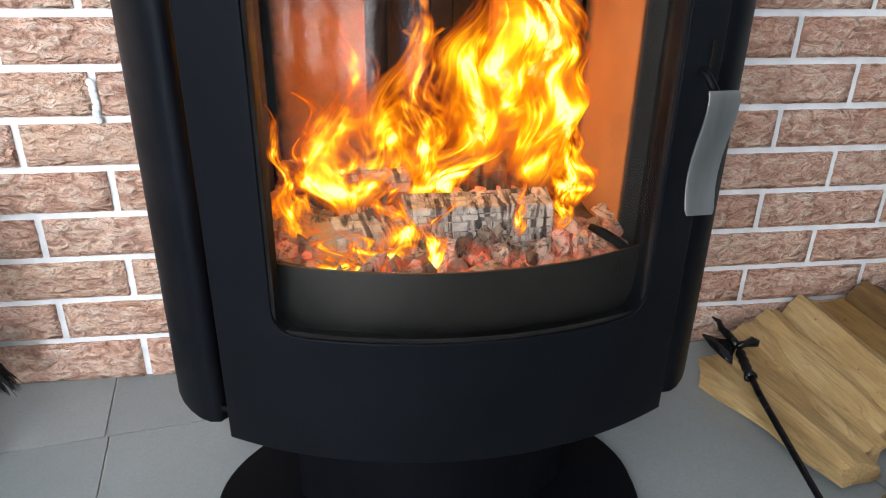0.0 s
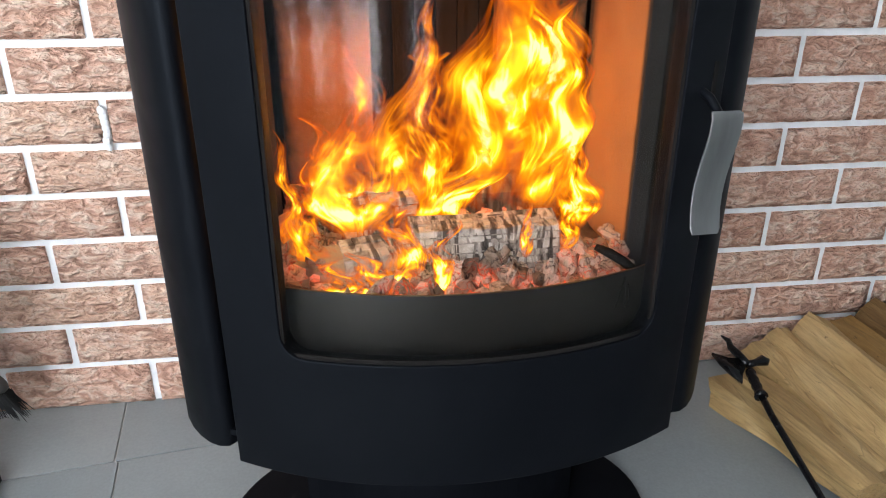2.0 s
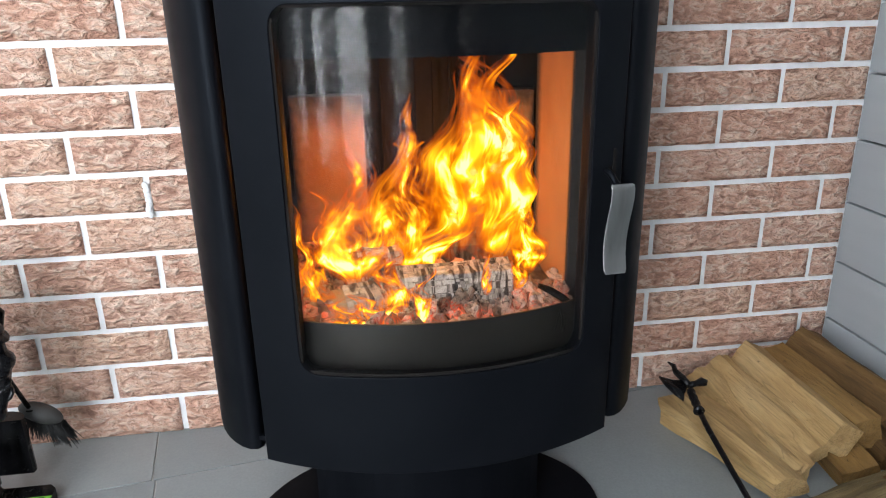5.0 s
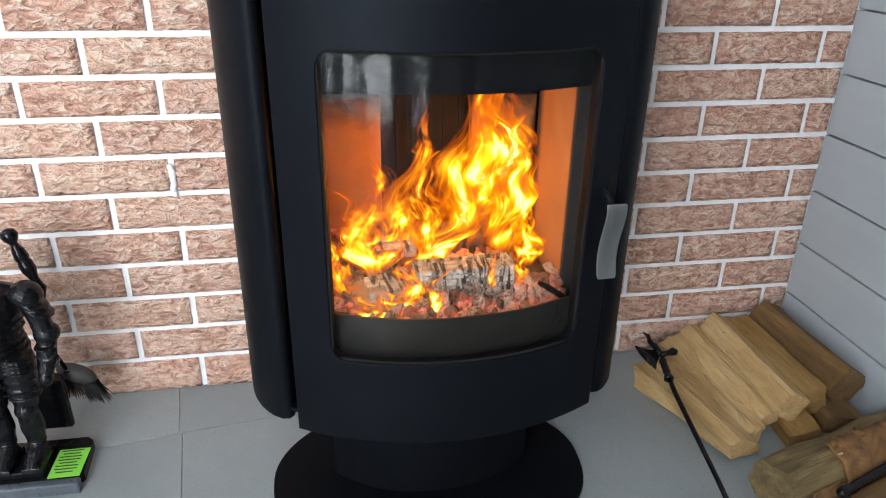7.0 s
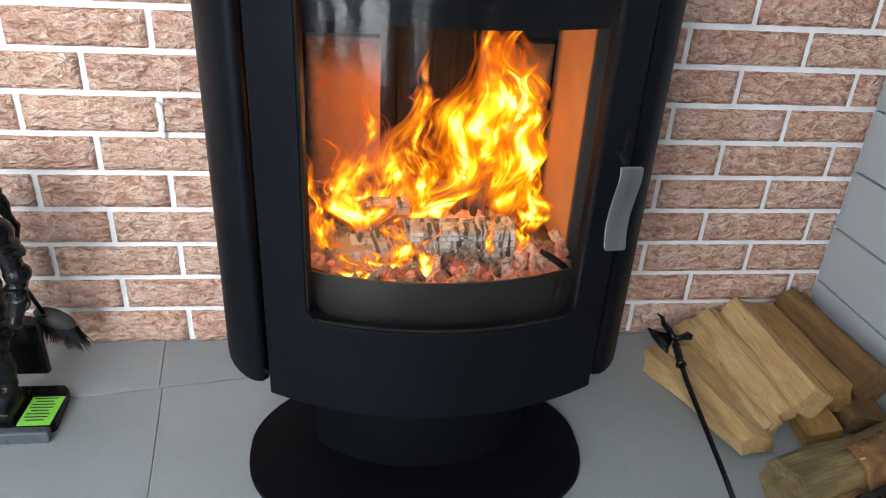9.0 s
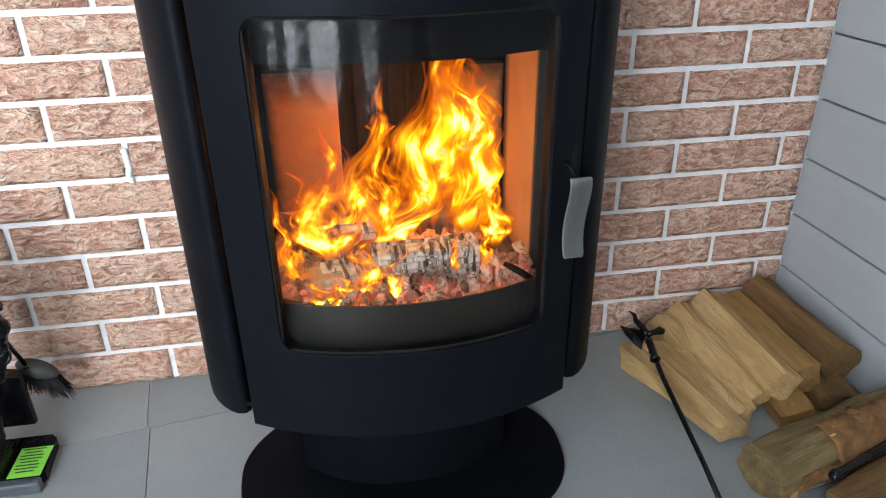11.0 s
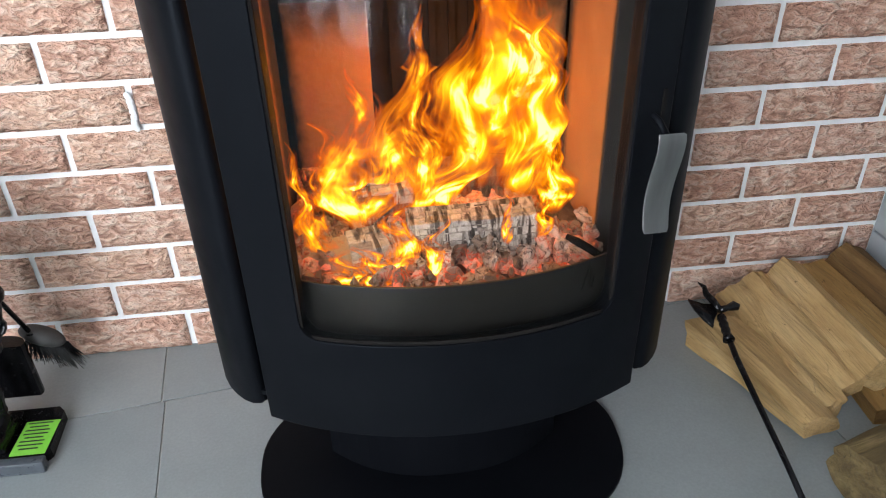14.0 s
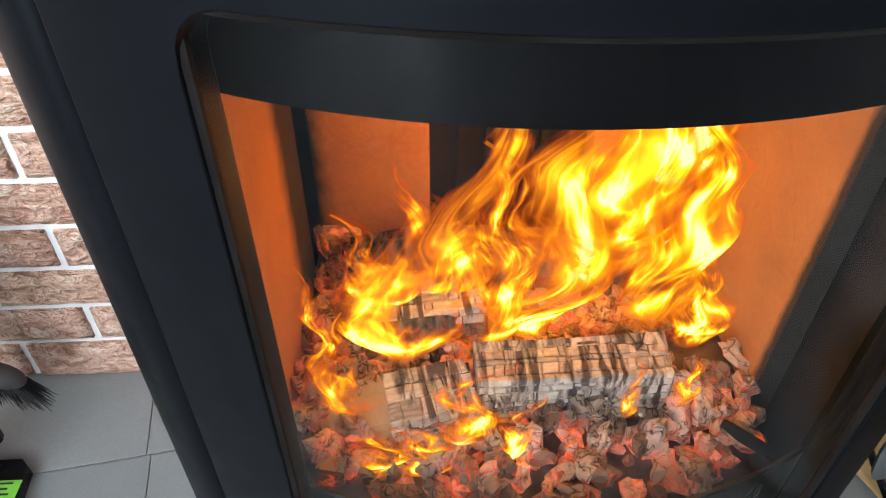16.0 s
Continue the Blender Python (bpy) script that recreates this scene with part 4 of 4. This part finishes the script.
poker_part("shaft", tube(bmesh.new(), [(0.440, -0.178, 0.076), (0.431, -0.250, 0.062), (0.420, -0.425, 0.030), (0.411, -0.512, 0.016)], [0.0050, 0.0046, 0.0042, 0.0042], 10))
poker_part("handle", tube(bmesh.new(), [(0.412 - 0.0016 * k, -0.505 - 0.0125 * k, 0.017 - 0.0006 * k) for k in range(10)], [0.0055, 0.0095, 0.0105, 0.0075, 0.0085, 0.0100, 0.0105, 0.0095, 0.0080, 0.0060], 12))
poker_part("grip", tube(bmesh.new(), [(0.4425 - 0.0010 * k, -0.168 - 0.0060 * k, 0.078 - 0.0012 * k) for k in range(9)], [0.0075 if k % 2 else 0.0060 for k in range(8)] + [0.0095], 10))
blade = bmesh.new()
outline = [(-0.006, 0.012), (-0.022, 0.014), (-0.042, 0.026), (-0.039, 0.004), (-0.031, -0.020), (-0.022, -0.036), (-0.015, -0.020), (-0.006, -0.008)]
prism(blade, outline, -0.002, 0.002)
hook = bmesh.new()
tube(hook, [(0.0, 0.0, 0), (-0.003, 0.020, 0), (-0.010, 0.036, 0.002), (-0.008, 0.050, 0.003), (-0.014, 0.062, 0.002)], [0.006, 0.006, 0.005, 0.004, 0.0012], 8)
spike = bmesh.new()
tube(spike, [(0.0, 0.0, 0), (0.014, 0.004, 0), (0.026, 0.008, 0), (0.034, 0.004, 0)], [0.006, 0.005, 0.008, 0.005], 8)
head_m = pose(0.4450, -0.156, 0.080, 10, 0, -4)
for nm, bmx in (("blade", blade), ("hook", hook), ("spike", spike)):
    bmesh.ops.transform(bmx, matrix=head_m, verts=bmx.verts)
    poker_part(nm, bmx)

poker.location += Vector((-0.006, 0.006, 0.006))

# ---- fireside tool stand with a small armoured statue ----
stand = thing("tool_stand", (-0.68, -0.20, 0.0), "black iron fireside tool stand on a tread-plate base", "tool stand")


def stand_part(name, bm, material=None, label="", smooth=False):
    ob = part(name, bm, material or IRON, None, label, smooth)
    ob.parent = stand
    ob.matrix_parent_inverse = Matrix.Translation((0.68, 0.20, 0.0))
    return ob


base = [(-0.80, -0.250), (-0.585, -0.250), (-0.574, -0.236), (-0.580, -0.160), (-0.590, -0.150), (-0.80, -0.150)]
stand_part("base_plate", prism(bmesh.new(), base, 0.0, 0.018))
stand_part("base_rim", boxed(-0.80, -0.574, -0.266, -0.251, 0.0, 0.022, bevel=0.004), RIM, "smooth blue-grey front bar")
tread = bmesh.new()
for i in range(7):
    for j in range(6):
        bmx = bmesh.ops.create_cube(tread, size=1.0, matrix=Matrix.Translation((-0.79 + i * 0.016, -0.240 + j * 0.015, 0.0186)) @ Matrix.Rotation(0.7 if (i + j) % 2 else -0.7, 4, "Z") @ Matrix.Diagonal((0.010, 0.003, 0.0022, 1)))
stand_part("tread_pattern", tread)
stand_part("plinth", boxed(-0.725, -0.632, -0.240, -0.165, 0.018, 0.030, bevel=0.003))
tag_bm = boxed(-0.626, -0.578, -0.246, -0.180, 0.0185, 0.0195)
tag_ob = stand_part("label_tag", tag_bm, GREEN, "bright green paper label with black lines of print")
bars = bmesh.new()
for k in range(8):
    wdt = 0.034 if k % 3 else 0.026
    box(bars, -0.604 - wdt / 2, -0.604 + wdt / 2, -0.236 + k * 0.0072, -0.2336 + k * 0.0072, 0.0197, 0.0200)
ob = part("print", bars, INK)
ob.parent = tag_ob


def statue():
    bm = bmesh.new()
    X, Y = -0.668, -0.200
    for s in (-1, 1):
        lx = X + s * 0.022
        tube(bm, [(lx, Y - 0.042, 0.032), (lx, Y - 0.020, 0.040), (lx, Y + 0.004, 0.050)], [0.010, 0.015, 0.016], 10)
        prism(bm, [(lx - 0.014, Y - 0.046), (lx + 0.014, Y - 0.046), (lx + 0.016, Y + 0.014), (lx - 0.016, Y + 0.014)], 0.030, 0.040)
        tube(bm, [(lx, Y, 0.040), (lx, Y, 0.060), (lx, Y, 0.090), (lx, Y - 0.002, 0.122)], [0.014, 0.012, 0.018, 0.016], 12)
        for z in (0.060, 0.066, 0.072):
            tube(bm, [(lx, Y, z), (lx, Y, z + 0.003)], 0.0145, 12)
        blob(bm, (lx, Y - 0.006, 0.126), (0.017, 0.018, 0.016))
        tube(bm, [(lx, Y, 0.130), (lx * 0.5 + (X + s * 0.024) * 0.5, Y, 0.165), (X + s * 0.026, Y, 0.215)], [0.017, 0.022, 0.026], 12)
        for z in (0.150, 0.166, 0.182, 0.198):
            tube(bm, [(X + s * 0.0245, Y, z), (X + s * 0.0245, Y, z + 0.004)], 0.0245, 12)
        blob(bm, (X + s * 0.062, Y + 0.002, 0.322), (0.024, 0.024, 0.020), (0, s * 30, 0))
        tube(bm, [(X + s * 0.064, Y, 0.318), (X + s * 0.073, Y - 0.002, 0.282), (X + s * 0.077, Y - 0.004, 0.252), (X + s * 0.075, Y - 0.012, 0.222), (X + s * 0.070, Y - 0.018, 0.198)],
             [0.017, 0.0155, 0.0150, 0.0125, 0.0105], 12)
        blob(bm, (X + s * 0.078, Y - 0.002, 0.258), (0.019, 0.019, 0.017))
        for z in (0.296, 0.308):
            blob(bm, (X + s * (0.070 + (0.308 - z) * 0.4), Y, z), (0.022, 0.022, 0.006), (0, s * 25, 0))
        blob(bm, (X + s * 0.069, Y - 0.020, 0.190), (0.0105, 0.013, 0.013))
        for z in (0.214, 0.228, 0.240):
            tube(bm, [(X + s * 0.0755, Y - 0.010 + (0.24 - z) * 0.2 - 0.004, z), (X + s * 0.0755, Y - 0.014, z + 0.003)], 0.0152, 12)
    tube(bm, [(X, Y, 0.200), (X, Y, 0.222), (X, Y, 0.246), (X, Y, 0.290), (X, Y, 0.325), (X, Y, 0.340)], [0.046, 0.049, 0.040, 0.054, 0.050, 0.026], 16, 0.68)
    for z in (0.262, 0.276):
        tube(bm, [(X, Y, z), (X, Y, z + 0.003)], 0.0495 + (z - 0.262) * 0.22, 16, 0.70)
    for s in (-1, 1):
        for k in range(4):
            blob(bm, (X + s * 0.026, Y - 0.004, 0.204 + k * 0.007), (0.027, 0.028, 0.0045), (0, s * 12, 0), 12, 6)
        tube(bm, [(X + s * 0.022, Y - 0.018, 0.095), (X + s * 0.022, Y - 0.020, 0.125), (X + s * 0.022, Y - 0.014, 0.150)], [0.002, 0.004, 0.002], 6)
    tube(bm, [(X, Y - 0.038, 0.325), (X, Y - 0.041, 0.290), (X, Y - 0.034, 0.255)], [0.002, 0.005, 0.002], 6)
    for z in (0.226, 0.236, 0.246):
        tube(bm, [(X, Y, z), (X, Y, z + 0.005)], 0.0455 + (0.246 - z) * 0.2, 16, 0.72)
    blob(bm, (X, Y - 0.002, 0.372), (0.024, 0.027, 0.034))
    tube(bm, [(X, Y, 0.334), (X, Y, 0.352)], 0.026, 12)
    tube(bm, [(X, Y + 0.01, 0.398), (X, Y + 0.006, 0.410)], [0.006, 0.002], 8)
    return bm


figure = part("knight_statue", statue(), IRON, None, "", True)
fuse = figure.modifiers.new("cast", "REMESH")
fuse.mode, fuse.voxel_size, fuse.use_smooth_shade = "VOXEL", 0.0014, True
tagged(figure, "small black cast statue of a figure in plate armour", "statue")

# shovel and brush that hang behind the statue
shovel = thing("ash_shovel", (-0.61, -0.11, 0.03), "black iron ash shovel with a turned handle and ball end", "shovel")


def hung(parent, name, bm, material, label="", smooth=True):
    ob = part(name, bm, material, None, label, smooth)
    ob.parent = parent
    ob.matrix_parent_inverse = Matrix.Translation(-parent.location)
    return ob


prof = [(0.404, 0.003), (0.401, 0.010), (0.394, 0.0125), (0.387, 0.010), (0.381, 0.0055), (0.377, 0.006), (0.370, 0.009), (0.358, 0.011), (0.352, 0.0085), (0.349, 0.0105), (0.337, 0.011), (0.322, 0.0065), (0.310, 0.0075), (0.304, 0.010), (0.298, 0.006), (0.220, 0.004), (0.120, 0.004)]
hung(shovel, "handle", tube(bmesh.new(), [(-0.634 + (0.404 - max(z, 0.298)) * 0.26 - max(0.0, 0.298 - z) * 0.25, -0.145, z) for z, r in prof], [r for z, r in prof], 12), IRON)
pan = bmesh.new()
prism(pan, [(-0.648 + 0.034 * math.cos(a * math.pi / 10), -0.132 + 0.022 * math.sin(a * math.pi / 10)) for a in range(-1, 12)], 0.034, 0.128)
hung(shovel, "pan", pan, IRON, "deep black pan", False)

brush = thing("hearth_brush", (-0.575, -0.08, 0.07), "hearth brush with grey block and black bristles", "brush")
hung(brush, "rod", tube(bmesh.new(), [(-0.606, -0.122, 0.262), (-0.600, -0.112, 0.215), (-0.585, -0.098, 0.146)], 0.0036, 8), IRON)
blk = bmesh.new()
blob(blk, (-0.575, -0.092, 0.138), (0.034, 0.016, 0.015), (0, 28, 0), 18, 10)
hung(brush, "block", blk, BRUSHWOOD, "grey wooden brush block")
ring = tube(bmesh.new(), [(-0.585 + 0.006 * math.cos(a * 0.6), -0.100 + 0.005 * math.sin(a * 0.6), 0.150) for a in range(11)], 0.0014, 6)
hung(brush, "ring", ring, IRON)
hair = bmesh.new()
rng = random.Random(8)
for k in range(260):
    u, w = rng.uniform(-1, 1), rng.uniform(-1, 1)
    p = Vector((-0.572 + 0.026 * u, -0.090 + 0.010 * w, 0.128 - 0.012 * u))
    d = Vector((0.006 + 0.007 * u + rng.uniform(-0.006, 0.006), 0.006 * w + rng.uniform(-0.004, 0.004), -0.036 + rng.uniform(-0.007, 0.007)))
    tube(hair, [p, p + d * 0.5, p + d + Vector((0.003 * u, 0, 0))], [0.0011, 0.0009, 0.0003], 3)
hung(brush, "bristles", hair, BRISTLE, "black stiff bristles")
brush.location += Vector((-0.033, 0.0, -0.028))

# ---- pieces of the floor and walls ----
# planks of the right wall
def shared_piece(name, me, parent, m):
    ob = new(name, me)
    ob.parent = parent
    ob.matrix_basis = m
    return ob


PITCH_P = 0.1148
bm = bmesh.new()
box(bm, -0.008, 0.008, ROOM_Y0, -0.001, 0.0018, PITCH_P - 0.0018, 0.0022)
plank_me = mesh_from(bm, "plank", PLANK)
for k in range(22):
    shared_piece("plank", plank_me, wall_planks, pose(ROOM_X1 + 0.008, 0, 0.003 + k * PITCH_P))

# floor tiles, laid askew to the wall
TURN_T = 8.5
TW, TD, GAP = 0.47, 0.47, 0.0026
bm = bmesh.new()
box(bm, GAP / 2, TW - GAP / 2, -TD + GAP / 2, -GAP / 2, -0.012, 0.0, 0.0008)
tile_me = mesh_from(bm, "tile", TILE)
grid = pose(-0.440, -0.140, 0.0, 0, 0, TURN_T)
for i in range(-5, 5):
    for j in range(-2, 7):
        m = grid @ pose(i * TW + (-0.006 if j < 1 else 0.0), -(j - 1) * TD, 0)
        middle = m @ Vector((TW / 2, -TD / 2, 0))
        if ROOM_X0 - 0.3 < middle.x < ROOM_X1 + 0.3 and ROOM_Y0 - 0.3 < middle.y < 0.3:
            shared_piece("tile", tile_me, floor, m)

# bricks of the back wall
BX, BZ, JOINT = 0.210, 0.0655, 0.0108


def brick_mesh(seed, length):
    bm = bmesh.new()
    nx, nz = max(4, int(length / 0.0115)), 5
    hx, hz = length / 2, (BZ - JOINT) / 2
    rows = []
    for j in range(nz + 1):
        row = []
        for i in range(nx + 1):
            x, z = -hx + length * i / nx, -hz + 2 * hz * j / nz
            rim = i in (0, nx) or j in (0, nz)
            d = 0.0045 if rim else 0.0085 + 0.0042 * noise.noise(Vector((x * 55 + seed * 9, z * 85, seed)))
            wob = 0.0011
            row.append(bm.verts.new((x + wob * noise.noise(Vector((x * 70, z * 70, seed + 3))), -d, z + wob * noise.noise(Vector((x * 70, z * 70, seed + 8))))))
        rows.append(row)
    for A, B in zip(rows, rows[1:]):
        for i in range(nx):
            bm.faces.new((A[i], A[i + 1], B[i + 1], B[i]))
    rim = rows[0] + [r[-1] for r in rows[1:]] + rows[-1][-2::-1] + [r[0] for r in rows[-2:0:-1]]
    back = [bm.verts.new((v.co.x * 1.004, 0.002, v.co.z * 1.02)) for v in rim]
    n = len(rim)
    for k in range(n):
        bm.faces.new((rim[k], back[k], back[(k + 1) % n], rim[(k + 1) % n]))
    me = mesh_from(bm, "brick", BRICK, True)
    return me


BRICKS = [brick_mesh(s, BX - JOINT) for s in range(8)]
END_BRICKS = {}
rng = random.Random(11)
for row in range(0, 17):
    z = row * BZ + BZ / 2 + JOINT / 2 - 0.002
    x0 = -0.525 + (0.105 if row % 2 == 0 else 0.0)
    for k in range(-5, 8):
        a, b = x0 + k * BX, x0 + (k + 1) * BX
        if b > ROOM_X1 - 0.002:
            if ROOM_X1 - a < 0.03:
                continue
            ln = round(ROOM_X1 - 0.004 - a - JOINT / 2, 3)
            if ln not in END_BRICKS:
                END_BRICKS[ln] = brick_mesh(20, ln)
            shared_piece("brick", END_BRICKS[ln], wall_brick, pose(a + JOINT / 2 + ln / 2, 0, z))
            continue
        m = pose((a + b) / 2, 0, z) @ pose(0, 0, 0, 0, rng.choice((0, 180)), 0)
        if row == 0:                             # the lowest course stands on the floor
            m = Matrix.Translation((0, 0, -0.0042)) @ m @ Matrix.Diagonal((1, 1, 1.15, 1))
        shared_piece("brick", rng.choice(BRICKS), wall_brick, m)

# a smear of filler over one joint
smear = bmesh.new()
for k in range(7):
    blob(smear, (-0.4205 + 0.003 * noise.noise(Vector((k * 1.7, 0.2, 0))), -0.0065, 0.3975 + 0.0078 * k), (0.0055 + 0.002 * noise.noise(Vector((k, 3, 1))), 0.0035, 0.0065), (0, 20 * (k % 3 - 1), 0), 8, 6)
part("filler_smear", smear, MORTAR, wall_brick, "white filler smeared over a joint")
